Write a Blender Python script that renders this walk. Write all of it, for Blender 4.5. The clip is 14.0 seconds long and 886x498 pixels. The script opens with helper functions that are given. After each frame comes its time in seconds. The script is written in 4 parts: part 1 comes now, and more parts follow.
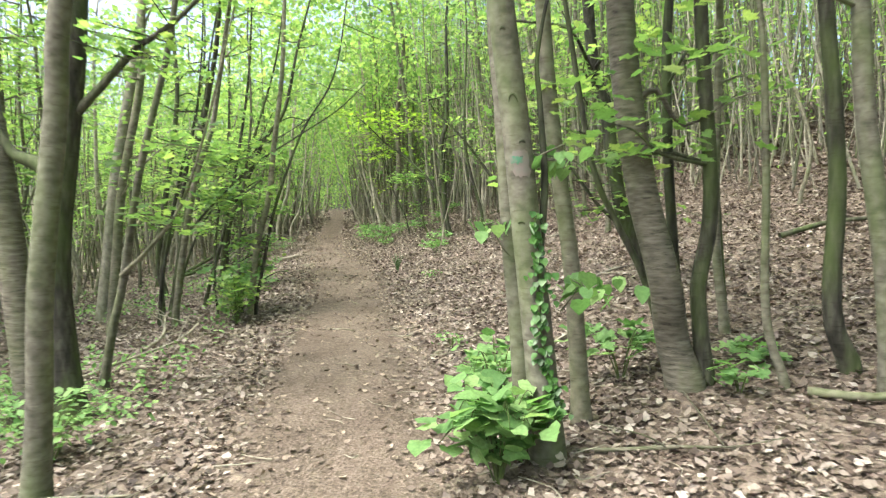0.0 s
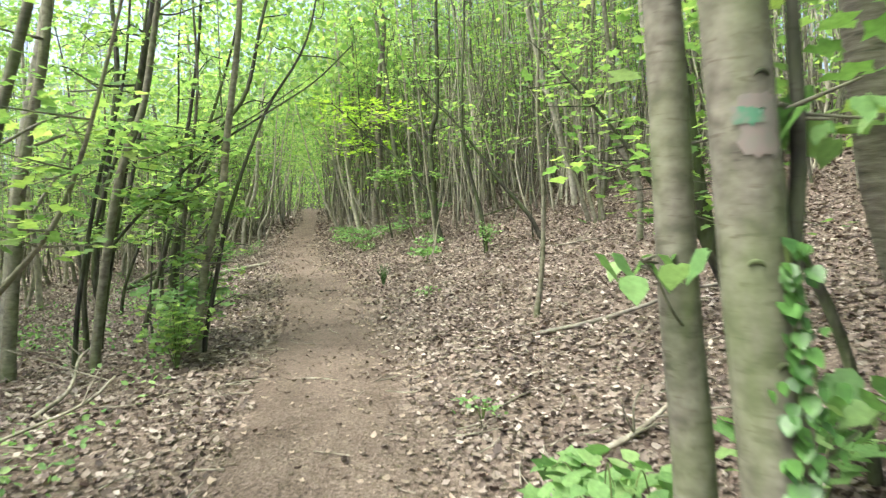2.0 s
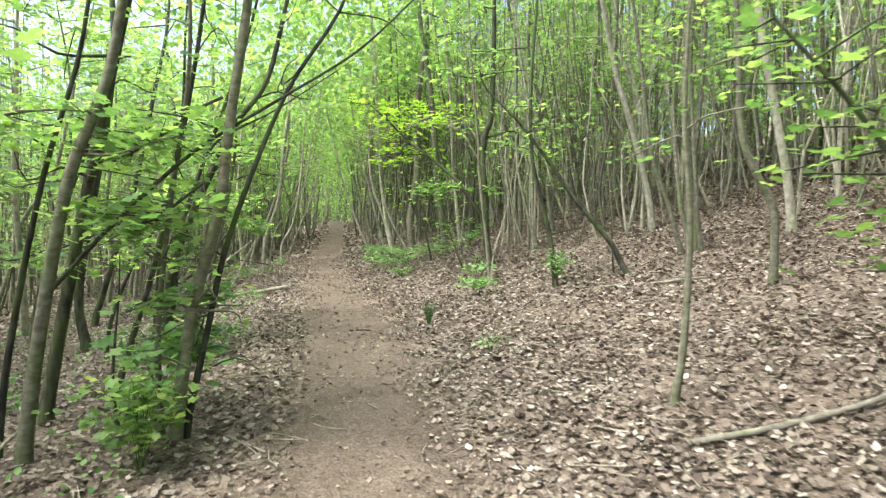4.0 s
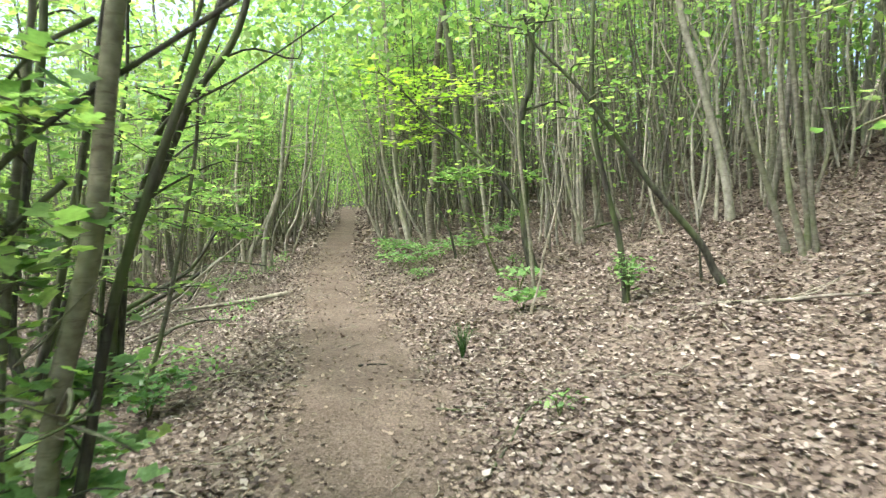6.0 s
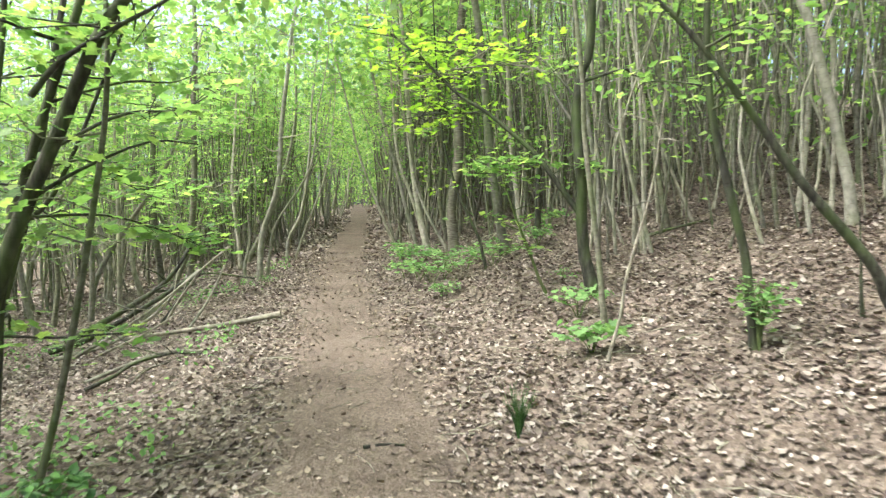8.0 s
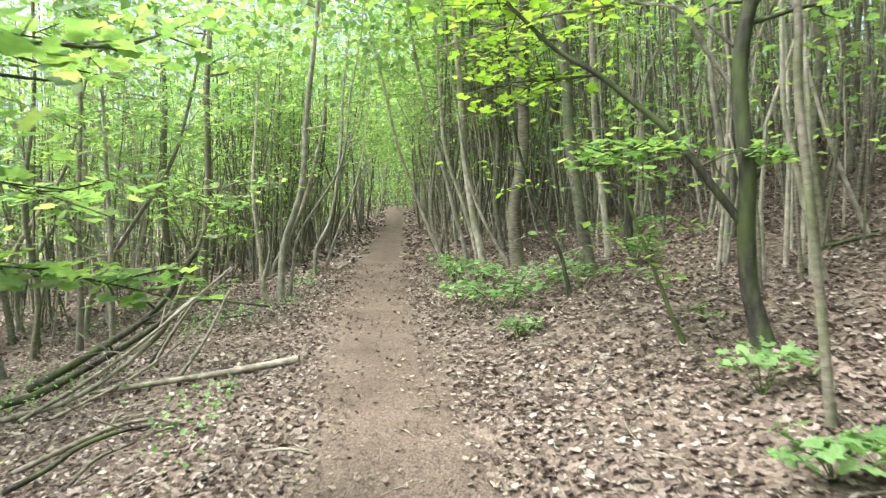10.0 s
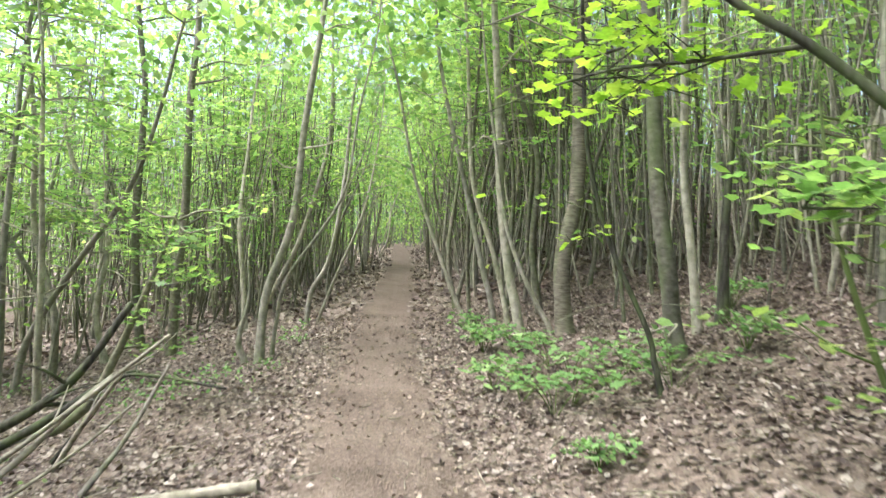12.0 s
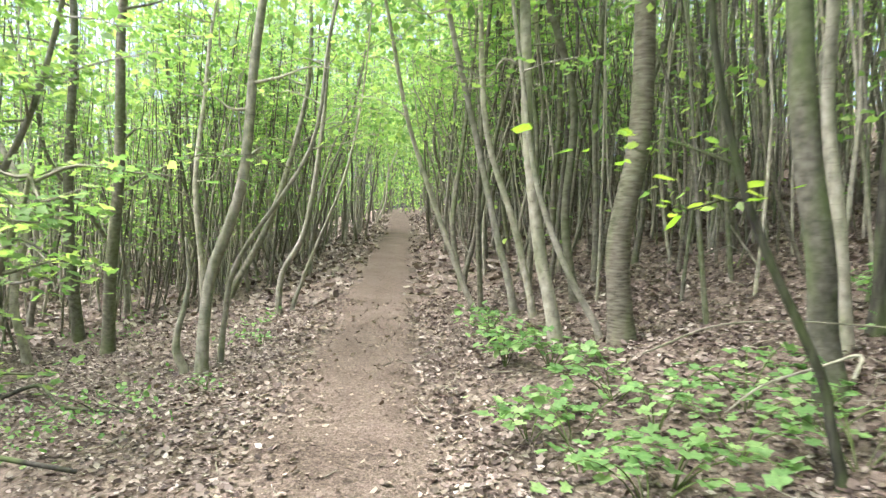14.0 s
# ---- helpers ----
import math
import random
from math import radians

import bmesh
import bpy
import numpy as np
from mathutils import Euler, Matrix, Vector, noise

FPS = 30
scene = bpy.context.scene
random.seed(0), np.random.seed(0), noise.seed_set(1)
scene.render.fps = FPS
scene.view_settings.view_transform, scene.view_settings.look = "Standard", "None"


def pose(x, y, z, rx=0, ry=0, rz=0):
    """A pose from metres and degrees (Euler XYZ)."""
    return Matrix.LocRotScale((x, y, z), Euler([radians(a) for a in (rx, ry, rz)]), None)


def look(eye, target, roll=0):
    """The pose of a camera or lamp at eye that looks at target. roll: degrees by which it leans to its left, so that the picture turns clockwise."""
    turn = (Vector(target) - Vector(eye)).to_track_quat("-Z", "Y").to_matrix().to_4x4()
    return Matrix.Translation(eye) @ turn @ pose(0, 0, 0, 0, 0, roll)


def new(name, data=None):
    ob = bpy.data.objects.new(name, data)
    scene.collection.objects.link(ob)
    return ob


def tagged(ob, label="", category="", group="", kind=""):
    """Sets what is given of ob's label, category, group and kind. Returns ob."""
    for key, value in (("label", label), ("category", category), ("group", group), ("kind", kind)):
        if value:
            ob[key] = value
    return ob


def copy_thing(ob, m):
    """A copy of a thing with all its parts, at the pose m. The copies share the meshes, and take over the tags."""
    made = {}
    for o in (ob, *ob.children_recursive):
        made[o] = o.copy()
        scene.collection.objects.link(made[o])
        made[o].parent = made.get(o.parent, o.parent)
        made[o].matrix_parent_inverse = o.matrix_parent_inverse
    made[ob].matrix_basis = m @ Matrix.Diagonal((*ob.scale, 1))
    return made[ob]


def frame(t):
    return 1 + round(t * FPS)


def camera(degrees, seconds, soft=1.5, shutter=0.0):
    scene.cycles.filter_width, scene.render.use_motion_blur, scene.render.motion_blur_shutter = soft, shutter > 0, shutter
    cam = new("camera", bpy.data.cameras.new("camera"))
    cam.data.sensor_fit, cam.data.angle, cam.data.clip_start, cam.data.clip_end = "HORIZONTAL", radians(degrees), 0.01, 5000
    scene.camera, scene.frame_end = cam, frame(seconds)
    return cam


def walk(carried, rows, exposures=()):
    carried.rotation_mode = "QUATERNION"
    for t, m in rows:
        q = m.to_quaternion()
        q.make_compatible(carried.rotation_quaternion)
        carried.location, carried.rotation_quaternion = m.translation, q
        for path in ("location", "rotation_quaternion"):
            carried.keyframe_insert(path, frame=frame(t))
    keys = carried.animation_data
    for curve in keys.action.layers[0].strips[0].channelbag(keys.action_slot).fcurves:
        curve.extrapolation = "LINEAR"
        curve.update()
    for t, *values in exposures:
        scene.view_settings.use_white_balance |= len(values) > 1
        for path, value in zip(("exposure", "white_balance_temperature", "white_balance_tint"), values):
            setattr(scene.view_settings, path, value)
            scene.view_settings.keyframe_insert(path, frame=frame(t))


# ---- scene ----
cam = camera(66.5, 14.0, 1.3, 0.5)
EXPOSURE = 2.65
PATH = [
    (0, (0.064, 0.491, 1.393), (0.055, 2.488, 1.298), -1.0),
    (0.5, (0.014, 1.011, 1.349), (0.034, 3.007, 1.236), -0.7),
    (1, (-0.136, 1.459, 1.393), (-0.087, 3.455, 1.283), -0.6),
    (1.5, (-0.267, 1.903, 1.449), (-0.192, 3.899, 1.349), -0.7),
    (2, (-0.272, 2.457, 1.471), (-0.202, 4.453, 1.372), -1.0),
    (2.5, (-0.372, 2.976, 1.478), (-0.316, 4.973, 1.387), -0.7),
    (3, (-0.464, 3.494, 1.523), (-0.424, 5.493, 1.454), -0.2),
    (3.5, (-0.501, 4.079, 1.598), (-0.488, 6.078, 1.545), 0.2),
    (3.7, (-0.572, 4.27, 1.587), (-0.567, 6.27, 1.534), 0.5),
    (5.8, (-0.866, 6.419, 1.785), (-0.905, 8.415, 1.671), -0.2),
    (6, (-0.886, 6.65, 1.782), (-0.928, 8.647, 1.672), -0.4),
    (6.5, (-0.991, 7.159, 1.792), (-1.055, 9.155, 1.681), -0.3),
    (7, (-1.106, 7.635, 1.859), (-1.165, 9.631, 1.745), -0.2),
    (7.2, (-1.092, 7.854, 1.829), (-1.147, 9.849, 1.711), -0.3),
    (9.3, (-1.51, 10.304, 1.936), (-1.667, 12.294, 1.82), -0.5),
    (9.5, (-1.593, 10.529, 1.953), (-1.757, 12.519, 1.849), -0.4),
    (10, (-1.652, 11.134, 1.912), (-1.827, 13.123, 1.798), -0.7),
    (10.5, (-1.81, 11.67, 1.947), (-2.003, 13.658, 1.842), -0.2),
    (11, (-1.977, 12.144, 2.019), (-2.173, 14.133, 1.941), 0.6),
    (11.5, (-2.01, 12.75, 2.028), (-2.206, 14.739, 1.963), 0.8),
    (12, (-2.121, 13.362, 2.022), (-2.308, 15.354, 2.019), 1.9),
    (12.5, (-2.146, 13.882, 2.069), (-2.345, 15.869, 2.159), 3.0),
    (13, (-2.149, 14.442, 2.131), (-2.336, 16.433, 2.135), 2.1),
    (13.5, (-2.241, 15.05, 2.145), (-2.423, 17.041, 2.087), 1.6),
    (14, (-2.371, 15.685, 2.078), (-2.558, 17.673, 1.97), 1.5),
]
walk(cam, [(t, look(eye, target, roll)) for t, eye, target, roll in PATH], [(0, EXPOSURE - 0.1, 6150, 4), (6.5, EXPOSURE, 5950, 5), (10, EXPOSURE + 0.05, 5900, 8), (12, EXPOSURE + 0.1, 5800, 12), (13.5, EXPOSURE + 0.3, 5850, 13)])

# ---- light ----
world = bpy.data.worlds.new("world")
scene.world = world
world.use_nodes = True
wn = world.node_tree.nodes
sky = wn.new("ShaderNodeTexSky")
sky.sky_type = "NISHITA"
sky.sun_disc = False
SUN_EL, SUN_AZ = radians(62), radians(-112)      # azimuth from +y towards +x
sky.sun_elevation, sky.sun_rotation = SUN_EL, SUN_AZ
sky.air_density, sky.dust_density, sky.ozone_density = 0.4, 6.0, 0.3
wn["Background"].inputs[1].default_value = 0.15
world.node_tree.links.new(sky.outputs[0], wn["Background"].inputs[0])
sun = new("sun", bpy.data.lights.new("sun", "SUN"))
sun.data.energy, sun.data.angle, sun.data.color = 1.1, radians(50), (1.0, 0.97, 0.9)
sun_way = Vector((math.sin(SUN_AZ) * math.cos(SUN_EL), math.cos(SUN_AZ) * math.cos(SUN_EL), math.sin(SUN_EL)))
sun.matrix_world = look(sun_way * 60, (0, 0, 0))


# ---- materials ----
def material(name):
    m = bpy.data.materials.new(name)
    m.use_nodes = True
    return m, m.node_tree.nodes, m.node_tree.links, m.node_tree.nodes["Principled BSDF"]


def ramp(nodes, stops):
    r = nodes.new("ShaderNodeValToRGB")
    while len(r.color_ramp.elements) < len(stops):
        r.color_ramp.elements.new(0.5)
    for e, (p, c) in zip(r.color_ramp.elements, stops):
        e.position, e.color = p, (*c, 1)
    return r


def noise_of(nodes, links, scale, stretch=(1, 1, 1), detail=4.0, space="Object"):
    tc, mp, tx = nodes.new("ShaderNodeTexCoord"), nodes.new("ShaderNodeMapping"), nodes.new("ShaderNodeTexNoise")
    mp.inputs["Scale"].default_value = stretch
    tx.inputs["Scale"].default_value, tx.inputs["Detail"].default_value = scale, detail
    links.new(tc.outputs[space], mp.inputs[0])
    links.new(mp.outputs[0], tx.inputs["Vector"])
    return tx


def mixed(nodes, links, a, b, factor, blend="MIX"):
    m = nodes.new("ShaderNodeMix")
    m.data_type, m.blend_type = "RGBA", blend
    for value, slot in ((factor, 0), (a, 6), (b, 7)):
        if hasattr(value, "links"):
            links.new(value, m.inputs[slot])
        elif slot == 0:
            m.inputs[slot].default_value = value
        else:
            m.inputs[slot].default_value = (*value, 1)
    return m.outputs[2]


def bumped(nodes, links, bsdf, heights, strength, distance):
    b = nodes.new("ShaderNodeBump")
    b.inputs["Strength"].default_value, b.inputs["Distance"].default_value = strength, distance
    links.new(heights, b.inputs["Height"])
    links.new(b.outputs[0], bsdf.inputs["Normal"])


def bark(name, dark, mid, light, stretch, scale, moss=0.0, depth=0.006, tick=0.7):
    m, n, l, p = material(name)
    streak = noise_of(n, l, scale, stretch, 6)
    blotch = noise_of(n, l, 2.2, (1, 1, 0.6), 3)
    tone = ramp(n, [(0.3, dark), (0.5, mid), (0.72, light)])
    l.new(streak.outputs["Fac"], tone.inputs[0])
    shade = ramp(n, [(0.3, (0.78, 0.79, 0.76)), (0.7, (1.1, 1.08, 1.04))])
    l.new(blotch.outputs["Fac"], shade.inputs[0])
    col = mixed(n, l, tone.outputs[0], shade.outputs[0], 1.0, "MULTIPLY")
    mark = noise_of(n, l, 13, (1, 1, 5.5), 3)
    ticks = ramp(n, [(0.58, (1, 1, 1)), (0.68, (tick, tick * 0.97, tick * 0.94))])
    l.new(mark.outputs["Fac"], ticks.inputs[0])
    col = mixed(n, l, col, ticks.outputs[0], 1.0, "MULTIPLY")
    rnd = n.new("ShaderNodeObjectInfo")
    vary = ramp(n, [(0.0, (0.75, 0.75, 0.75)), (1.0, (1.2, 1.18, 1.1))])
    l.new(rnd.outputs["Random"], vary.inputs[0])
    col = mixed(n, l, col, vary.outputs[0], 1.0, "MULTIPLY")
    green = noise_of(n, l, 5.0, (1, 1, 0.35), 4)
    cover = ramp(n, [(0.5 - 0.25 * moss, (0, 0, 0)), (0.72 - 0.2 * moss, (min(1, 0.25 + moss),) * 3)])
    l.new(green.outputs["Fac"], cover.inputs[0])
    col = mixed(n, l, col, (0.09, 0.13, 0.035), cover.outputs[0])
    l.new(col, p.inputs["Base Color"])
    p.inputs["Roughness"].default_value = 0.85
    p.inputs["Specular IOR Level"].default_value = 0.25
    bumped(n, l, p, streak.outputs["Fac"], 0.8, depth)
    return m


def leafy(name, stops, through_colour, share=0.5, gloss=0.45):
    m, n, l, p = material(name)
    geo = n.new("ShaderNodeNewGeometry")
    tone = ramp(n, stops)
    l.new(geo.outputs["Random Per Island"], tone.inputs[0])
    vein = noise_of(n, l, 60.0, (1, 1, 1), 3)
    dim = ramp(n, [(0.3, (0.8, 0.8, 0.8)), (0.7, (1.12, 1.12, 1.12))])
    l.new(vein.outputs["Fac"], dim.inputs[0])
    col = mixed(n, l, tone.outputs[0], dim.outputs[0], 1.0, "MULTIPLY")
    l.new(col, p.inputs["Base Color"])
    p.inputs["Roughness"].default_value = gloss
    p.inputs["Specular IOR Level"].default_value = 0.35
    tr = n.new("ShaderNodeBsdfTranslucent")
    l.new(mixed(n, l, col, through_colour, 1.0, "MULTIPLY"), tr.inputs[0])
    mx = n.new("ShaderNodeMixShader")
    mx.inputs[0].default_value = share
    l.new(p.outputs[0], mx.inputs[1])
    l.new(tr.outputs[0], mx.inputs[2])
    l.new(mx.outputs[0], n["Material Output"].inputs[0])
    return m


BARK_GREY = bark("bark_grey", (0.08, 0.075, 0.06), (0.14, 0.133, 0.108), (0.21, 0.2, 0.166), (1, 1, 1.4), 16, 0.25, 0.004)
BARK_CHERRY = bark("bark_cherry", (0.06, 0.054, 0.045), (0.112, 0.103, 0.086), (0.175, 0.164, 0.14), (0.8, 0.8, 4.5), 12, 0.1, 0.008, 0.5)
BARK_DARK = bark("bark_dark", (0.02, 0.019, 0.016), (0.045, 0.043, 0.036), (0.09, 0.088, 0.073), (2.2, 2.2, 0.6), 12, 0.3, 0.008)
BARK_PALE = bark("bark_pale", (0.16, 0.152, 0.128), (0.265, 0.253, 0.218), (0.37, 0.355, 0.31), (1.6, 1.6, 1.2), 10, 0.15, 0.004)
BARK_MOSS = bark("bark_moss", (0.035, 0.035, 0.02), (0.085, 0.08, 0.05), (0.15, 0.14, 0.1), (2, 2, 1), 11, 0.8, 0.006)
DEADWOOD = bark("deadwood", (0.12, 0.108, 0.09), (0.225, 0.208, 0.178), (0.35, 0.33, 0.29), (1.5, 1.5, 1.5), 8, 0.05, 0.004)
GREEN = [(0.0, (0.09, 0.175, 0.053)), (0.5, (0.152, 0.255, 0.078)), (0.85, (0.225, 0.325, 0.095)), (1.0, (0.29, 0.38, 0.13))]
LEAF = leafy("leaf_green", GREEN, (1.65, 1.65, 1.1), 0.58)
LEAF_YOUNG = leafy("leaf_young", [(0.0, (0.16, 0.3, 0.035)), (0.6, (0.235, 0.38, 0.05)), (1.0, (0.33, 0.45, 0.09))], (1.7, 1.65, 0.9), 0.55)
LEAF_LOW = leafy("leaf_low", [(0.0, (0.11, 0.215, 0.07)), (0.6, (0.17, 0.295, 0.1)), (1.0, (0.26, 0.38, 0.15))], (1.3, 1.4, 1.0), 0.45, 0.6)
LEAF_IVY = leafy("leaf_ivy", [(0.0, (0.03, 0.08, 0.02)), (1.0, (0.09, 0.19, 0.045))], (1, 1.2, 0.6), 0.25, 0.35)
LITTER = leafy("litter", [(0.0, (0.04, 0.028, 0.023)), (0.25, (0.09, 0.065, 0.051)), (0.55, (0.168, 0.134, 0.11)), (0.85, (0.26, 0.219, 0.184)), (1.0, (0.4, 0.355, 0.31))], (0.8, 0.7, 0.5), 0.12, 0.65)

TRODDEN = leafy("trodden_scraps", [(0.0, (0.085, 0.063, 0.048)), (0.6, (0.16, 0.124, 0.096)), (1.0, (0.32, 0.26, 0.2))], (0.8, 0.7, 0.5), 0.1, 0.7)


def soil_material(name, dark, mid, light, chips, share=0.5):
    m, n, l, p = material(name)
    fine, broad = noise_of(n, l, 55, (1, 1, 1), 7), noise_of(n, l, 1.6, (1, 1, 1), 4)
    tone = ramp(n, [(0.3, dark), (0.52, mid), (0.75, light)])
    l.new(fine.outputs["Fac"], tone.inputs[0])
    shade = ramp(n, [(0.32, (0.62, 0.6, 0.58)), (0.5, (1.0, 1.0, 1.0)), (0.68, (1.35, 1.36, 1.36))])
    l.new(broad.outputs["Fac"], shade.inputs[0])
    col = mixed(n, l, tone.outputs[0], shade.outputs[0], 1.0, "MULTIPLY")
    tc, cell = n.new("ShaderNodeTexCoord"), n.new("ShaderNodeTexVoronoi")
    cell.inputs["Scale"].default_value = chips
    warp = noise_of(n, l, 9, (1, 1, 1), 2)
    spot = n.new("ShaderNodeVectorMath")
    spot.operation = "MULTIPLY_ADD"
    l.new(warp.outputs["Color"], spot.inputs[0])
    spot.inputs[1].default_value = (0.09, 0.09, 0.09)
    l.new(tc.outputs["Object"], spot.inputs[2])
    l.new(spot.outputs[0], cell.inputs["Vector"])
    grey = n.new("ShaderNodeSeparateColor")
    l.new(cell.outputs["Color"], grey.inputs[0])
    chip = ramp(n, [(0.0, dark), (0.4, mid), (0.8, light), (1.0, [min(1, 1.3 * c) for c in light])])
    l.new(grey.outputs[0], chip.inputs[0])
    col = mixed(n, l, col, chip.outputs[0], share)
    l.new(col, p.inputs["Base Color"])
    p.inputs["Roughness"].default_value = 0.95
    p.inputs["Specular IOR Level"].default_value = 0.15
    bumped(n, l, p, fine.outputs["Fac"], 0.9, 0.02)
    return m


SOIL = soil_material("leaf_mould", (0.05, 0.037, 0.03), (0.12, 0.093, 0.073), (0.215, 0.175, 0.142), 22)
DIRT = soil_material("trodden_dirt", (0.05, 0.038, 0.029), (0.108, 0.083, 0.065), (0.19, 0.153, 0.123), 60, 0.35)
PAINT_PALE, PAINT_GREEN = material("blaze_pale")[0], material("blaze_green")[0]
for m, c in ((PAINT_PALE, (0.15, 0.125, 0.108)), (PAINT_GREEN, (0.055, 0.15, 0.085))):
    nn, ll, pp = m.node_tree.nodes, m.node_tree.links, m.node_tree.nodes["Principled BSDF"]
    wear = noise_of(nn, ll, 30, (1, 1, 1), 5)
    worn = ramp(nn, [(0.4, (0.135, 0.128, 0.104)), (0.6, c)])
    ll.new(wear.outputs["Fac"], worn.inputs[0])
    ll.new(worn.outputs[0], pp.inputs["Base Color"])
    pp.inputs["Roughness"].default_value = 0.8


# ---- the lie of the land ----
def smooth(v, xs, ys):
    """Linear table, rounded at its corners."""
    return sum(np.interp(v + o, xs, ys) for o in (-1.5, -0.75, 0, 0.75, 1.5)) / 5


def path_x(y):
    return smooth(y, (-40, -10, 0, 3.7, 6.3, 9, 12.5, 16.3, 19.5, 24, 31, 41, 48, 90, 900), (2, 0.9, -0.1, -0.5, -0.85, -1.2, -1.7, -2.55, -3.3, -4.0, -5.0, -6.4, -7.6, -14, -14))


def ground_z(x, y):
    x, y = np.asarray(x, float), np.asarray(y, float)
    along = smooth(y, (-900, -40, 0, 6, 13, 18, 22, 48, 90, 900), (-1.5, -1.0, -0.06, 0.11, 0.29, 0.49, 0.66, 1.75, 3.5, 4.5))
    d = x - path_x(y)
    up = np.interp(y, (0, 5, 8, 14, 20), (0.15, 0.165, 0.2, 0.25, 0.28))
    down = np.interp(y, (0, 9, 16, 24), (0.07, 0.05, 0.16, 0.22))
    right = np.where(d > 0.6, up * (np.minimum(d, 8) - 0.6) + 0.24 * np.clip(d - 8, 0, 34), 0)
    left = np.where(d < -0.6, down * np.maximum(d + 0.6, -4) + 0.06 * np.clip(d + 4.6, -60, 0), 0)
    off_path = np.clip((np.abs(d) - 0.5) / 0.8, 0, 1)
    lumps = 0.035 * np.sin(1.9 * x + 0.7 * y) * np.sin(1.3 * y - 0.5 * x + 1) + 0.015 * np.sin(5.1 * x + 2) * np.sin(4.3 * y)
    return along + right + left + off_path * lumps


def gz(x, y):
    return float(ground_z(x, y))


# ---- mesh tools ----
def mesh_of(name, verts, faces, mat, flat=False):
    """A mesh from arrays: verts (n, 3), faces (m, k)."""
    verts, faces = np.asarray(verts, np.float32), np.asarray(faces, np.int32)
    me = bpy.data.meshes.new(name)
    k = faces.shape[1]
    me.vertices.add(len(verts))
    me.vertices.foreach_set("co", verts.ravel())
    me.loops.add(faces.size)
    me.loops.foreach_set("vertex_index", faces.ravel())
    me.polygons.add(len(faces))
    me.polygons.foreach_set("loop_start", np.arange(0, faces.size, k, dtype=np.int32))
    me.polygons.foreach_set("use_smooth", np.full(len(faces), not flat))
    me.update(calc_edges=True)
    me.materials.append(mat)
    return me


def child(name, me, parent, label=""):
    ob = new(name, me)
    ob.parent = parent
    return tagged(ob, label)


def thing(name, x, y, z, label, category, group="", kind=""):
    ob = new(name)
    ob.empty_display_size = 0.1
    ob.location = (x, y, z)
    return tagged(ob, label, category, group, kind)


def curve_through(points, steps):
    """A rounded line through points (Catmull-Rom)."""
    p = np.array(points, float)
    if len(p) == 2:
        p = np.array([p[0], (p[0] + p[1]) / 2, p[1]])
    q = np.vstack([2 * p[0] - p[1], p, 2 * p[-1] - p[-2]])
    out = []
    for i in range(1, len(q) - 2):
        for s in np.linspace(0, 1, steps, endpoint=False):
            a, b, c, e = q[i - 1], q[i], q[i + 1], q[i + 2]
            out.append(0.5 * (2 * b + (c - a) * s + (2 * a - 5 * b + 4 * c - e) * s * s + (3 * b - a - 3 * c + e) * s ** 3))
    return np.array(out + [q[-2]])


def tube(line, radii, sides, rng=None, rough=0.0):
    """A closed tapering tube: verts and quads (the ends are shut by a last narrow ring)."""
    line, radii = np.asarray(line, float), np.asarray(radii, float)
    line = np.vstack([line, line[-1] + (line[-1] - line[-2]) * 0.05])
    radii = np.append(radii, 0.001)
    way = np.gradient(line, axis=0)
    way /= np.linalg.norm(way, axis=1)[:, None] + 1e-9
    side = np.cross(way, (0.31, 0.95, 0.05))
    side /= np.linalg.norm(side, axis=1)[:, None] + 1e-9
    other = np.cross(way, side)
    a = np.linspace(0, 2 * np.pi, sides, endpoint=False)
    swell = 1 + (rough * rng.normal(size=(len(line), sides)) if rough else 0)
    rim = (np.cos(a)[None, :, None] * side[:, None] + np.sin(a)[None, :, None] * other[:, None]) * (radii[:, None] * swell)[:, :, None]
    verts = (line[:, None] + rim).reshape(-1, 3)
    i, j = np.meshgrid(np.arange(len(line) - 1), np.arange(sides), indexing="ij")
    k = (j + 1) % sides
    faces = np.stack([i * sides + j, i * sides + k, (i + 1) * sides + k, (i + 1) * sides + j], -1).reshape(-1, 4)
    return verts, faces


def joined(pieces):
    """Several (verts, faces) in one."""
    at, vs, fs = 0, [], []
    for v, f in pieces:
        vs.append(v)
        fs.append(f + at)
        at += len(v)
    return np.vstack(vs), np.vstack(fs)


def fan(outline, fold):
    """A leaf from its half outline (x along the rib, y across), folded up a little along the rib."""
    xs, ys = np.array(outline).T
    rib = np.c_[np.linspace(0, 1, len(xs)), np.zeros(len(xs)), np.zeros(len(xs))]
    one = np.c_[xs, ys, fold * ys + 0.05 * np.sin(9 * xs)]
    two = one * (1, -1, 1)
    n = len(xs)
    verts = np.vstack([rib, one, two])
    faces = []
    for i in range(n - 1):
        faces += [(i, i + 1, n + i + 1, n + i), (i + 1, i, 2 * n + i, 2 * n + i + 1)]
    return verts, np.array(faces)


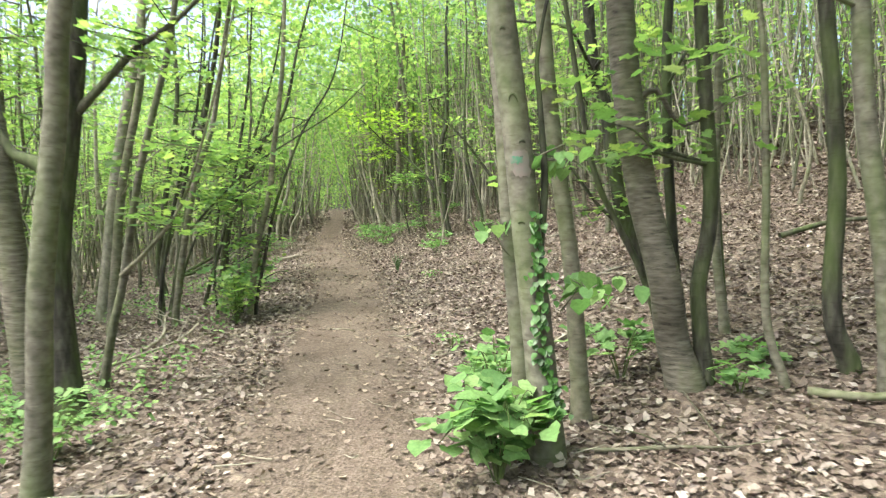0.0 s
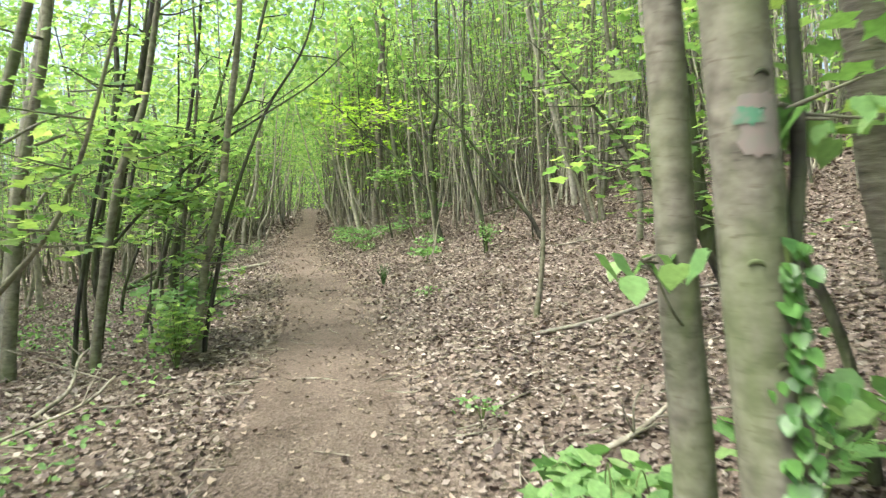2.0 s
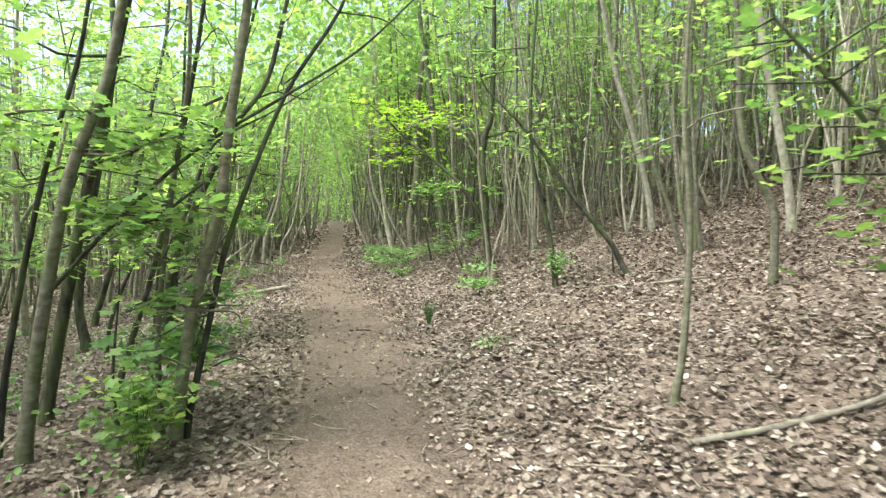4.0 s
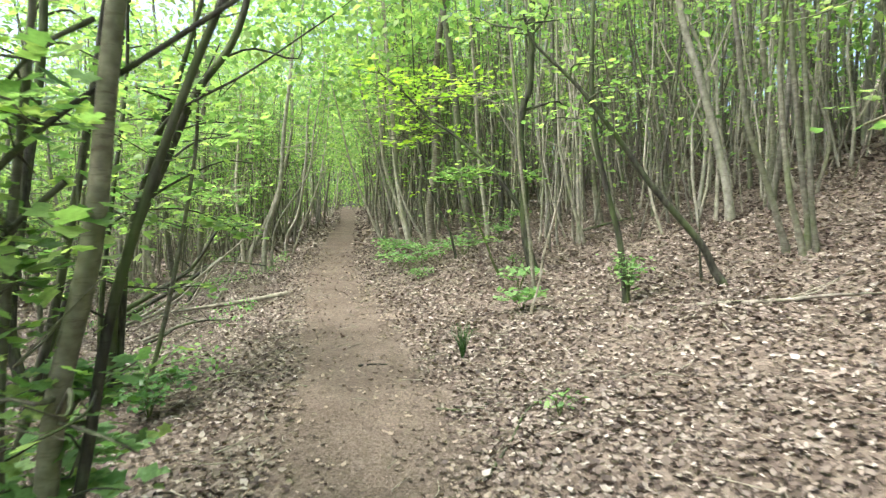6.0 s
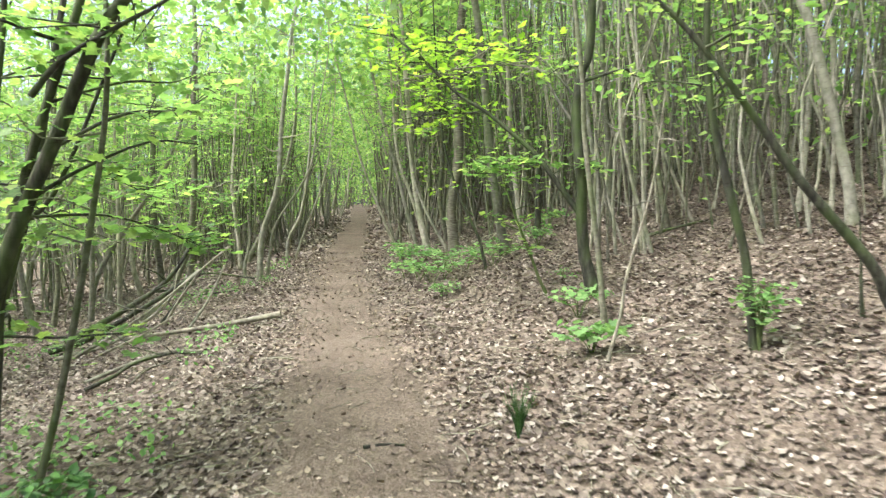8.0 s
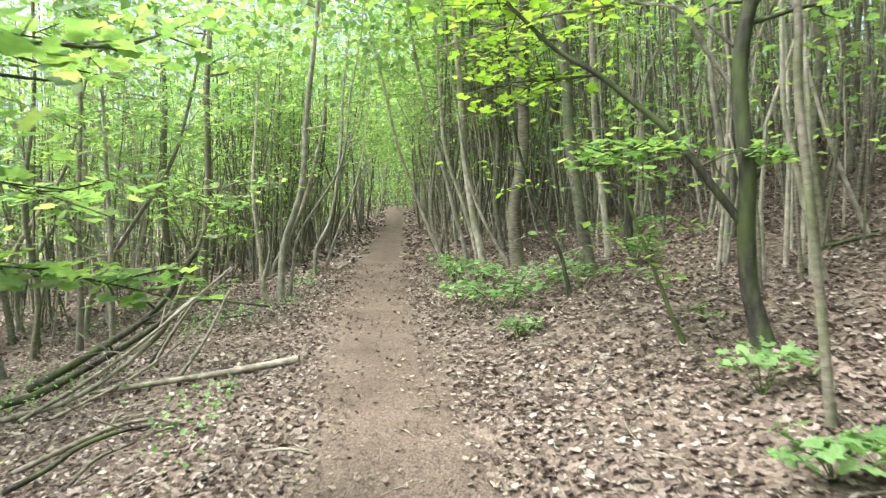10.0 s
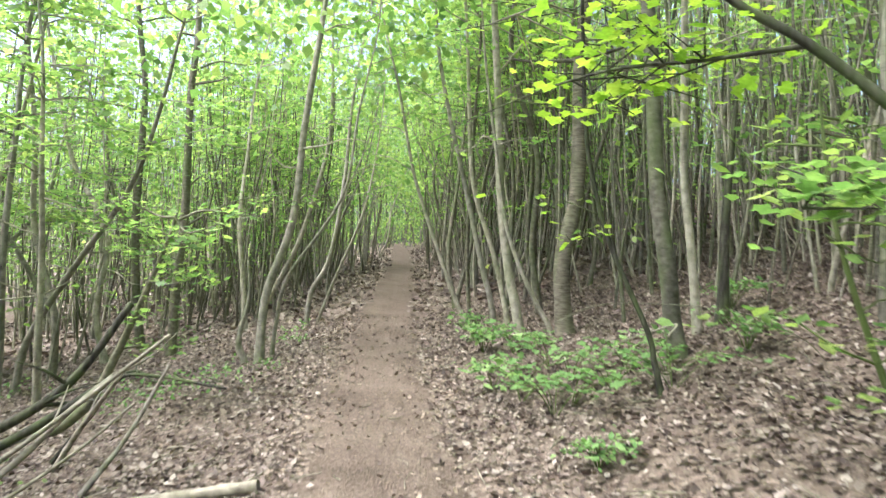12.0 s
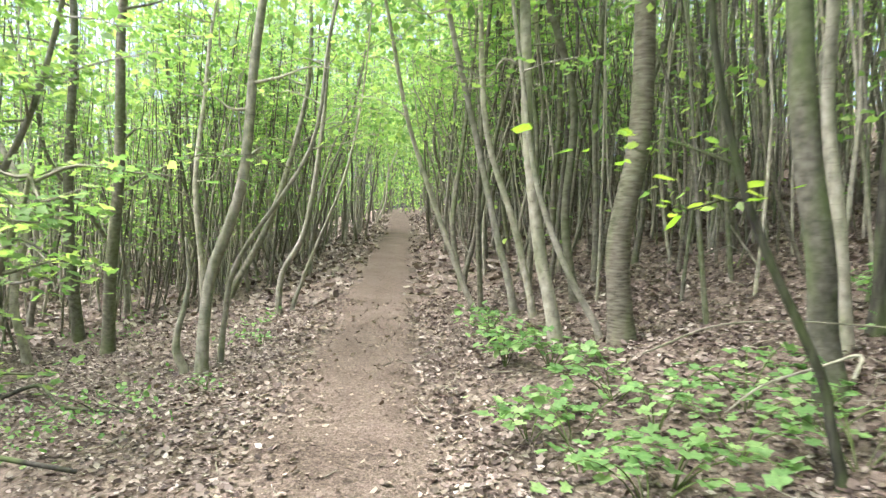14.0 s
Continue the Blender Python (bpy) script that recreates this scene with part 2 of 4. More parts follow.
KITE = (np.array([(0, 0, 0), (0.45, 0.36, 0.1), (1, 0, -0.06), (0.42, -0.36, 0.1)], float), np.array([(0, 1, 2, 3)]))
OVAL = fan([(0.02, 0.0), (0.25, 0.26), (0.6, 0.3), (1.0, 0.0)], 0.25)
HEART = fan([(-0.1, 0.12), (0.08, 0.42), (0.42, 0.46), (0.75, 0.24), (1.02, 0.0)], 0.18)
MAPLE = fan([(0.0, 0.05), (-0.05, 0.34), (0.22, 0.26), (0.42, 0.55), (0.56, 0.22), (0.78, 0.24), (1.0, 0.0)], 0.15)
SCRAP = (np.array([(0, 0, 0.05), (0.4, 0.34, 0.14), (1, 0.06, 0.0), (0.55, -0.36, 0.1)], float), np.array([(0, 3, 2, 1)]))
CURL = (np.array([(0, 0, 0.02), (0.1, 0.3, 0.12), (0.1, -0.3, 0.16), (0.6, 0.36, 0.0), (0.58, -0.34, 0.05), (1, 0.05, 0.2)], float), np.array([(0, 2, 4, 3), (0, 3, 1, 1), (3, 4, 5, 5)]))


def leaves(spots, sizes, shape, rng, tilt=0.5, yaw=None, pitch=None):
    """Many leaves at spots (n, 3): each turned at random, tilted by about tilt radians."""
    n = len(spots)
    verts, faces = shape
    yaw = rng.uniform(0, 2 * np.pi, n) if yaw is None else yaw
    a, b = rng.normal(0, tilt, n), rng.normal(0, tilt, n) if pitch is None else pitch + rng.normal(0, tilt * 0.5, n)
    ca, sa, cb, sb, cy, sy = np.cos(a), np.sin(a), np.cos(b), np.sin(b), np.cos(yaw), np.sin(yaw)
    x, y, z = (verts[None] * np.asarray(sizes).reshape(-1, 1, 1)).transpose(2, 0, 1)
    y, z = y * ca[:, None] - z * sa[:, None], y * sa[:, None] + z * ca[:, None]
    x, z = x * cb[:, None] + z * sb[:, None], -x * sb[:, None] + z * cb[:, None]
    x, y = x * cy[:, None] - y * sy[:, None], x * sy[:, None] + y * cy[:, None]
    out = np.stack([x, y, z], -1) + np.asarray(spots)[:, None]
    at = (np.arange(n) * len(verts))[:, None, None]
    return out.reshape(-1, 3), (faces[None] + at).reshape(-1, 4)


def leaf_mesh(name, vf, mat):
    """Quads whose last two corners coincide become triangles."""
    v, f = vf
    tri = f[:, 2] == f[:, 3]
    if not tri.any():
        return mesh_of(name, v, f, mat)
    t = np.vstack([f[tri][:, :3], f[~tri][:, [0, 1, 2]], f[~tri][:, [0, 2, 3]]])
    return mesh_of(name, v, t, mat)


# ---- trees ----
def stem_line(rng, bends, height, wander=0.09):
    """The line of a stem from its foot through its bends, then on up to its height."""
    p = [np.zeros(3)] + [np.array(b if len(b) == 3 else (b[0], 0.0, b[1]), float) for b in bends]
    for q in p[1:]:
        q[1] += rng.normal(0, 0.02)
    lean = (p[-1] - p[-2]) / np.linalg.norm(p[-1] - p[-2]) if len(p) > 1 else np.array((0, 0, 1.0))
    lean = lean * 0.6 + np.array((0, 0, 0.6)) if height > p[-1][2] + 0.3 else lean
    while p[-1][2] < height - 0.2:
        lean = lean + rng.normal(0, wander, 3) + (0, 0, 0.1)
        lean /= np.linalg.norm(lean)
        p.append(p[-1] + lean * min(1.1, max(0.3, height - p[-1][2])))
    return curve_through(p, 5)


def stem_piece(rng, line, r, sides=9, flare=0.35, rough=0.006, tip=0.25):
    n = len(line)
    rise = np.r_[0, np.cumsum(np.linalg.norm(np.diff(line, axis=0), axis=1))]
    radii = r * (1 - (1 - tip) * (rise / rise[-1]) ** 1.1) * (1 + flare * np.exp(-rise / 0.12))
    foot = line.copy()
    foot[0, 2] -= 0.12
    return tube(foot, radii, sides, rng, rough)


def twigs(rng, line, r, low, count, reach, rise=0.22, fine=True):
    """Side branches of a stem above the height low: pieces and the spots that bear leaves."""
    pieces, spots = [], []
    high = [i for i in range(len(line)) if line[i][2] >= low]
    if not high:
        return pieces, np.zeros((0, 3))
    for _ in range(count):
        i = high[int(rng.integers(len(high)))]
        yaw, span = rng.uniform(0, 2 * np.pi), reach * rng.uniform(0.5, 1.2)
        out = np.array((math.cos(yaw), math.sin(yaw), rise + rng.normal(0, 0.2)))
        p0 = line[i]
        p1 = p0 + out * span * 0.4 + rng.normal(0, 0.05, 3)
        p2 = p0 + out * span * 0.75 + (0, 0, -0.05) + rng.normal(0, 0.07, 3)
        p3 = p0 + out * span + (0, 0, -0.1 * span) + rng.normal(0, 0.08, 3)
        c = curve_through([p0, p1, p2, p3], 3)
        pieces.append(tube(c if fine else c[::3], np.linspace(max(0.006, 0.28 * r), 0.003, len(c))[::1 if fine else 3], 4 if fine else 3))
        spots.append(c[3:])
    return pieces, np.vstack(spots)


def foliage(rng, spots, per_spot, size, shape, spread=0.16, tilt=0.3, droop=None):
    """Leaves in flat sprays round the spots."""
    s = np.repeat(spots, per_spot, axis=0)
    s = s + rng.normal(0, 1, s.shape) * (spread, spread, spread * 0.22)
    return leaves(s, rng.uniform(0.65, 1.25, len(s)) * size, shape, rng, tilt, None, None if droop is None else np.full(len(s), droop))


def headroom(spots, foot):
    """Keeps the way along the path clear of leaves to well above head height."""
    x, y, z = (spots + np.array(foot)).T
    return spots[(np.abs(x - path_x(y) + 0.1) > 0.95) | (z - ground_z(x, y) > 3.0) | (y > 22)]


STEMS = {}


def tree(name, x, y, stems, label, seed, leaf=(2.0, 14, 1.0, 5), leaf_size=0.085, shape=OVAL, leaf_mat=None, group="", fine=True):
    """A tree of one or more stems. stems: (dx, dy, radius, bends, height, bark). leaf: lowest height of branches, their number a stem, their reach, leaves a spot."""
    rng = np.random.default_rng(seed)
    base = thing(name, x, y, gz(x, y), label, "tree", group)
    low, count, reach, per = leaf
    spots = []
    for k, (dx, dy, r, bends, height, mat) in enumerate(stems):
        line = stem_line(rng, bends, height) + (dx, dy, gz(x + dx, y + dy) - gz(x, y))
        STEMS.setdefault(base.name, []).append((line, r))
        bole = stem_piece(rng, line, r, 12 if r > 0.05 else 8)
        more, s = twigs(rng, line, r, low, count, reach, fine=fine) if count else ([], np.zeros((0, 3)))
        spots.append(s)
        child("trunk", mesh_of("trunk", *(bole if fine else joined([bole] + more)), mat), base)
        for piece in more if fine else ():
            child("branch", mesh_of("branch", *piece, mat), base)
    spots = [headroom(s, base.location) for s in spots if len(s)]
    spots = [s for s in spots if len(s)]
    if spots and per:
        child("crown", leaf_mesh("crown", foliage(rng, np.vstack(spots), per, leaf_size, shape), leaf_mat or LEAF), base)
    return base


def limb(parent, start, bends, r, mat, seed, per=0, size=0.09, leaf_mat=None, name="branch", from_share=0.4, spread=0.17, side=0.28):
    """A long single branch of a tree, from start, with leaves along its outer part."""
    rng = np.random.default_rng(seed)
    line = curve_through([np.array(start, float)] + [np.array(start, float) + (b if len(b) == 3 else (b[0], 0, b[1])) for b in bends], 5)
    pieces = [tube(line, np.linspace(r, r * 0.35, len(line)), 7, rng, 0.04)]
    spots = []
    if per:
        for i in range(int(len(line) * from_share), len(line)):
            for _ in range(2):
                out = rng.normal(0, 1, 3) * (side, side, side * 0.36)
                c = curve_through([line[i], line[i] + out * 0.5, line[i] + out], 2)
                pieces.append(tube(c, np.linspace(0.006, 0.003, len(c)), 4))
                spots.append(c[2:])
    ob = child(name, mesh_of(name, *pieces[0], mat), parent)
    kept = [len(headroom(s, parent.location)) == len(s) for s in spots]
    pieces = pieces[:1] + [p for p, k in zip(pieces[1:], kept) if k]
    spots = [s for s, k in zip(spots, kept) if k]
    spots = [np.vstack(spots)] if spots else []
    if spots and len(spots[0]):
        for piece in pieces[1:]:
            child("twig", mesh_of("twig", *piece, mat), ob)
        child("leaves", leaf_mesh("leaves", foliage(rng, np.vstack(spots), per, size, HEART if name == "low_shoot" else MAPLE, spread, 0.28, 0.95 if name == "low_shoot" else None), leaf_mat or LEAF), ob)
    return ob


# ---- ground and path ----
def steps_of(*runs):
    out = [runs[0][0]]
    for start, stop, step in runs:
        n = max(1, round((stop - start) / step))
        out += list(np.linspace(start, stop, n + 1)[1:])
    return np.array(out)


def grid_mesh(name, xs, ys, z_of, mat):
    d, y = np.meshgrid(xs, ys)
    x = d + path_x(y)
    verts = np.stack([x, y, z_of(x, y, d)], -1).reshape(-1, 3)
    n, m = len(xs), len(ys)
    i, j = np.meshgrid(np.arange(m - 1), np.arange(n - 1), indexing="ij")
    faces = np.stack([i * n + j, i * n + j + 1, (i + 1) * n + j + 1, (i + 1) * n + j], -1).reshape(-1, 4)
    return mesh_of(name, verts, faces, mat)


across = steps_of((-900, -60, 120), (-60, -12, 4), (-12, -3, 0.45), (-3, -1.1, 0.1), (-1.1, 1.1, 0.06), (1.1, 4, 0.1), (4, 14, 0.5), (14, 60, 4), (60, 900, 120))
along = steps_of((-900, -40, 120), (-40, 0, 2.5), (0, 27, 0.12), (27, 60, 0.7), (60, 900, 84))
rough = np.random.default_rng(3)


def ground_height(x, y, d):
    near = (np.abs(y - 13) < 20) & (np.abs(d) < 6)
    return ground_z(x, y) + near * rough.normal(0, 0.007, x.shape)


tagged(new("ground", grid_mesh("ground", across, along, ground_height, SOIL)), "forest floor of dark leaf mould under fallen leaves", "ground", kind="structure")


def path_half(y):
    return np.interp(y, (0, 8, 13, 17, 20, 25, 40), (0.58, 0.68, 0.66, 0.6, 0.56, 0.5, 0.55)) + 0.05 * np.sin(2.3 * y) + 0.04 * np.sin(5.7 * y + 1)


def path_height(x, y, d):
    edge = np.abs(d) / path_half(y)
    return ground_z(x, y) + 0.03 - 0.045 * edge ** 3 - 0.015 * np.exp(-((d - 0.05) / 0.22) ** 2) + rough.normal(0, 0.004, x.shape) + 0.008 * np.sin(3.1 * y + 2 * d) * np.sin(4 * d + y)


tagged(new("path", grid_mesh("path", steps_of((-0.8, 0.8, 0.045)), steps_of((-6, 27, 0.06), (27, 60, 0.4)), path_height, DIRT)), "narrow trodden path of bare brown earth", "path", kind="structure")

# ---- trees beside the path, in the order in which they are passed ----
G, C, D, P, M = BARK_GREY, BARK_CHERRY, BARK_DARK, BARK_PALE, BARK_MOSS

blazed = tree("maple_tree", 0.57, 3.9, [
    (0.0, 0.0, 0.082, [(-0.04, 0.55), (-0.09, 1.1), (-0.15, 1.75), (-0.23, 2.45)], 9.0, G),
    (-0.075, 0.36, 0.06, [(-0.03, 0.6), (-0.07, 1.1), (-0.1, 1.8), (-0.14, 2.4)], 7.5, G),
    (0.26, 0.44, 0.052, [(-0.03, 0.5), (-0.06, 0.95), (-0.14, 1.6), (-0.2, 2.35)], 8.0, G),
], "grey-barked maple with three stems beside the path", 11, (2.9, 10, 1.3, 4), 0.1, MAPLE)
limb(blazed, (-0.03, 0.03, 1.05), [(0.03, 0.35), (0.01, 0.75), (0.0, 1.0), (0.08, 1.4)], 0.022, D, 12, 0, name="dead_stem")
limb(blazed, (-0.13, 0.31, 1.0), [(-0.06, -0.04, 0.06), (-0.12, -0.08, 0.16), (-0.16, -0.1, 0.2)], 0.005, G, 121, 1, 0.085, LEAF_LOW, "low_shoot", 0.75, 0.09, 0.09)
limb(blazed, (0.08, 0.05, 0.75), [(0.05, -0.05, 0.08), (0.08, -0.1, 0.14), (0.12, -0.12, 0.12)], 0.005, G, 122, 1, 0.085, LEAF_LOW, "low_shoot", 0.75, 0.09, 0.09)
limb(blazed, (-0.02, 0.1, 1.3), [(0.0, -0.02, 0.1), (0.02, -0.05, 0.2), (-0.02, -0.08, 0.25)], 0.005, G, 123, 1, 0.08, LEAF_LOW, "low_shoot", 0.75, 0.09, 0.09)

cherry = tree("cherry_tree", 1.52, 4.57, [
    (0.0, 0.0, 0.1, [(-0.08, 0.3), (-0.16, 0.68), (-0.29, 1.34), (-0.4, 2.34)], 9.0, C),
    (0.13, 0.05, 0.05, [(-0.03, 0.35), (-0.04, 0.63), (0.03, 1.15), (-0.04, 2.33)], 7.5, D),
    (0.1, 0.28, 0.036, [(-0.05, 0.4), (-0.09, 0.78), (-0.13, 1.51), (-0.11, 2.4)], 7.0, D),
    (0.05, 0.5, 0.025, [(-0.17, 0.6), (-0.36, 1.0), (-0.52, 1.4), (-0.69, 2.49)], 5.0, D),
], "cherry tree with banded bark and dark side stems", 13, (1.3, 9, 0.8, 4), 0.105, MAPLE)

tree("young_tree", 2.0, 4.31, [(0, 0, 0.025, [(-0.12, 0.42), (-0.14, 1.25), (-0.19, 2.18)], 5.5, G)], "thin grey sapling on the leafy bank", 14, (2.2, 7, 0.8, 4), 0.08)
tree("young_tree", 2.45, 4.45, [(0, 0, 0.054, [(-0.14, 0.37), (-0.11, 1.16), (-0.17, 2.13)], 7.5, D)], "slender dark tree with a bent foot", 15, (2.0, 8, 1.0, 4), 0.08)
tree("young_tree", 2.43, 4.06, [(0, 0, 0.058, [(-0.06, 0.72), (-0.15, 1.46), (-0.18, 2.05)], 8.0, G)], "slender grey-brown tree on the bank", 16, (1.7, 9, 0.9, 4), 0.085)
tree("young_tree", 2.1, 5.41, [(0, 0, 0.034, [(-0.06, 0.62), (-0.07, 1.44), (-0.05, 2.44)], 6.5, G), (0.12, 0.3, 0.02, [(-0.05, 0.7), (-0.1, 1.6)], 4.0, D)], "thin grey sapling with a side shoot", 17, (1.2, 8, 0.7, 4), 0.075)

tree("ash_tree", -2.03, 3.83, [(0, 0, 0.066, [(0.05, 0.55), (0.09, 1.11), (0.18, 1.95), (0.25, 2.49)], 8.5, G)], "smooth grey young tree beside the path", 18, (2.7, 8, 1.1, 4), 0.085)
dark_oak = tree("oak_tree", -2.6, 5.2, [
    (0, 0, 0.11, [(-0.05, 0.5), (-0.08, 1.19), (0.05, 2.1), (0.15, 2.93)], 9.5, D),
    (-0.3, 0.05, 0.11, [(-0.05, 0.7), (-0.12, 1.3), (-0.16, 1.9), (-0.28, 2.4), (-0.35, 3.0)], 9.0, C),
], "dark almost black old tree with two stems", 19, (2.9, 10, 1.4, 4), 0.09)
limb(dark_oak, (-0.02, 0.0, 1.7), [(-0.15, 0.12), (-0.32, 0.2), (-0.44, 0.42)], 0.07, D, 21, 0)
limb(dark_oak, (0.06, 0.0, 2.1), [(0.3, 0.3), (0.5, 0.5), (0.8, 0.7), (1.2, 1.1)], 0.036, D, 20, 3)

forked = tree("young_tree", -2.72, 5.86, [(0, 0, 0.036, [(0.1, 0.5), (0.2, 0.93), (0.39, 1.78), (0.65, 2.88)], 6.0, G)], "thin leaning grey tree forked above its foot", 21, (1.4, 10, 1.0, 5), 0.08, MAPLE)
limb(forked, (0.18, 0, 0.92), [(0.22, 0.2), (0.5, 0.55), (0.72, 1.15), (0.98, 2.1)], 0.02, G, 22, 4)
tree("young_tree", -4.66, 9.66, [(0, 0, 0.085, [(0.1, 0.8), (0.28, 2.07), (0.6, 3.58), (0.74, 4.32)], 9.0, P)], "pale grey slim tree among thin stems", 23, (1.8, 12, 1.3, 5), 0.085)
hazel = tree("hazel_clump", -2.43, 8.95, [
    (0, 0, 0.044, [(0.06, 0.5), (0.14, 0.95), (0.3, 1.5), (0.37, 2.1), (0.5, 3.0)], 6.0, G),
    (0.04, 0.08, 0.024, [(0.15, 0.7), (0.31, 1.36), (0.66, 2.28), (1.09, 2.99)], 4.2, D),
    (-0.12, 0.1, 0.022, [(-0.02, 0.7), (0.05, 1.5), (0.2, 2.5)], 4.6, G),
], "clump of dark thin stems with fresh green shoots", 24, (0.3, 13, 0.5, 3), 0.075, MAPLE)
limb(hazel, (0.04, 0.05, 0.4), [(0.05, 0.15, 0.25), (0.1, 0.25, 0.5), (0.22, 0.3, 0.6)], 0.01, G, 32, 3, 0.12, LEAF_LOW, "side_shoot", 0.3, 0.1, 0.16)
limb(hazel, (0.2, 0.0, 1.7), [(-0.15, 0.0, -0.12), (-0.35, 0.05, -0.25), (-0.6, 0.1, -0.3)], 0.013, D, 132, 3, 0.1)
limb(hazel, (0.32, 0.0, 2.25), [(-0.2, 0.0, -0.1), (-0.45, 0.1, -0.25), (-0.8, 0.2, -0.4)], 0.011, D, 133, 3, 0.1)
tree("young_tree", -3.71, 9.68, [(0, 0, 0.05, [(0.1, 0.6), (0.24, 1.31), (0.45, 2.32), (0.73, 3.53)], 7.0, D), (-0.2, 0.2, 0.03, [(0.02, 0.8), (0.25, 1.7), (0.6, 2.7)], 5.0, D)], "dark leaning pair of thin stems", 25, (1.3, 10, 0.9, 5), 0.08, MAPLE)
bowed = tree("young_tree", -3.29, 8.73, [(0, 0, 0.045, [(0.15, 0.9), (0.34, 1.8), (0.53, 2.41), (0.65, 3.06)], 6.0, G), (-0.25, 0.14, 0.024, [(0.08, 0.73), (0.32, 1.81), (0.57, 2.72)], 4.5, D)], "pair of slender stems bending over", 26, (1.2, 9, 0.8, 5), 0.08, MAPLE)
limb(bowed, (0.02, 0.25, 1.05), [(0.42, 0.45), (0.96, 0.94), (1.49, 1.27), (2.02, 1.6), (2.4, 1.95)], 0.017, D, 27, 2, 0.085, None, "branch", 0.25)
tree("young_tree", -4.05, 8.69, [(0, 0, 0.062, [(0.08, 0.9), (0.21, 1.88), (0.47, 3.08)], 7.5, G)], "slender grey tree deep in the thicket", 27, (1.5, 10, 1.0, 5), 0.08, MAPLE)
tree("dead_sapling", -2.88, 9.14, [(0, 0, 0.014, [(-0.03, 0.4), (0.0, 0.95)], 1.2, D)], "short bare dead sapling", 28, (1, 0, 0, 0))
tree("young_tree", -3.56, 10.5, [(0, 0, 0.03, [(0.18, 0.6), (0.37, 1.27), (0.61, 2.4), (0.78, 3.44)], 6.0, D)], "thin dark leaning stem", 29, (1.2, 9, 0.9, 5), 0.08, MAPLE)
tall_dark = tree("hornbeam_clump", -3.92, 12.3, [
    (0, 0, 0.05, [(0.05, 0.4), (0.12, 0.95), (0.34, 1.56), (0.6, 2.12), (0.87, 2.67), (1.22, 3.2)], 5.8, D),
    (0.05, 0.12, 0.034, [(0.08, 0.75), (0.16, 1.45), (0.38, 2.15), (0.7, 3.0)], 5.5, D),
    (0.3, 0.1, 0.022, [(0.2, 0.72), (0.43, 1.7), (0.54, 2.4), (0.52, 3.3)], 5.0, G),
    (-0.2, 0.3, 0.026, [(0.05, 0.9), (0.2, 1.9), (0.35, 2.9)], 5.5, D),
], "clump of dark slender stems leaning over the path", 30, (1.0, 10, 0.8, 4), 0.085, MAPLE)
limb(tall_dark, (0.42, 0.0, 1.7), [(0.1, 0.6, 0.0), (0.2, 1.2, -0.12), (0.25, 1.9, -0.3)], 0.009, D, 134, 2, 0.1, LEAF, "branch", 0.5, 0.1, 0.13)
limb(tall_dark, (0.5, 0.0, 1.95), [(-0.15, 0.7, 0.1), (-0.3, 1.4, 0.0), (-0.45, 2.2, -0.1)], 0.009, D, 135, 2, 0.1, LEAF, "branch", 0.4, 0.13, 0.16)
limb(tall_dark, (0.55, 0.0, 2.05), [(0.0, 0.8, 0.3), (0.05, 1.6, 0.45), (0.05, 2.4, 0.75)], 0.013, D, 136, 2, 0.11, LEAF, "branch", 0.4, 0.15, 0.2)
limb(tall_dark, (0.6, -0.2, 2.3), [(0.16, 0.17), (0.43, 0.32), (0.78, 0.5), (1.45, 0.93)], 0.018, D, 31, 2)
tree("young_tree", -5.33, 13.39, [(0, 0, 0.062, [(-0.12, 0.72), (0.08, 1.97), (0.27, 3.13), (0.36, 3.98)], 8.0, D)], "dark crooked tree with a swollen foot", 33, (1.5, 11, 1.0, 5), 0.085, MAPLE)
tree("young_tree", -4.9, 13.0, [(0, 0, 0.026, [(0.1, 0.5), (0.37, 1.14), (0.69, 1.67), (1.1, 1.95)], 3.4, D)], "thin dark sapling arching towards the path", 34, (1.0, 9, 0.8, 4), 0.085, MAPLE)
tree("young_tree", -6.7, 16.14, [(0, 0, 0.055, [(0.42, 1.33), (0.7, 2.31), (1.09, 4.16)], 7.5, D)], "dark thin tree leaning towards the path", 35, (1.4, 14, 1.2, 5), 0.085, MAPLE)

tree("sapling", 0.85, 8.95, [(0, 0, 0.026, [(0.04, 0.3), (0.07, 0.65), (0.08, 1.25), (0.03, 1.95)], 3.6, G)], "thin brown sapling standing alone in leaf litter", 36, (1.6, 9, 0.7, 3), 0.075)
leaner = tree("field_maple", 2.25, 7.62, [(0, 0, 0.08, [(-0.14, 0.3), (-0.31, 0.67), (-0.42, 1.19), (-0.5, 1.88), (-0.61, 2.22)], 7.0, D)], "dark leaning tree forked above its thick foot", 37, (2.0, 10, 1.1, 5), 0.1, MAPLE)
limb(leaner, (-0.12, 0.0, 0.4), [(-0.27, 0.22), (-0.52, 0.48), (-0.88, 1.0), (-1.32, 1.48)], 0.026, D, 38, 3, 0.085)
limb(leaner, (-0.2, 0.05, 0.5), [(0.12, 0.3), (0.0, 0.7), (-0.15, 1.3)], 0.025, G, 39, 3, 0.085)
tree("young_tree", 2.68, 11.4, [(0, 0, 0.042, [(0.0, 0.4), (-0.04, 0.8), (-0.34, 1.44), (-0.4, 2.5)], 6.5, G)], "thin grey tree bent halfway up", 40, (2.2, 9, 0.9, 4))
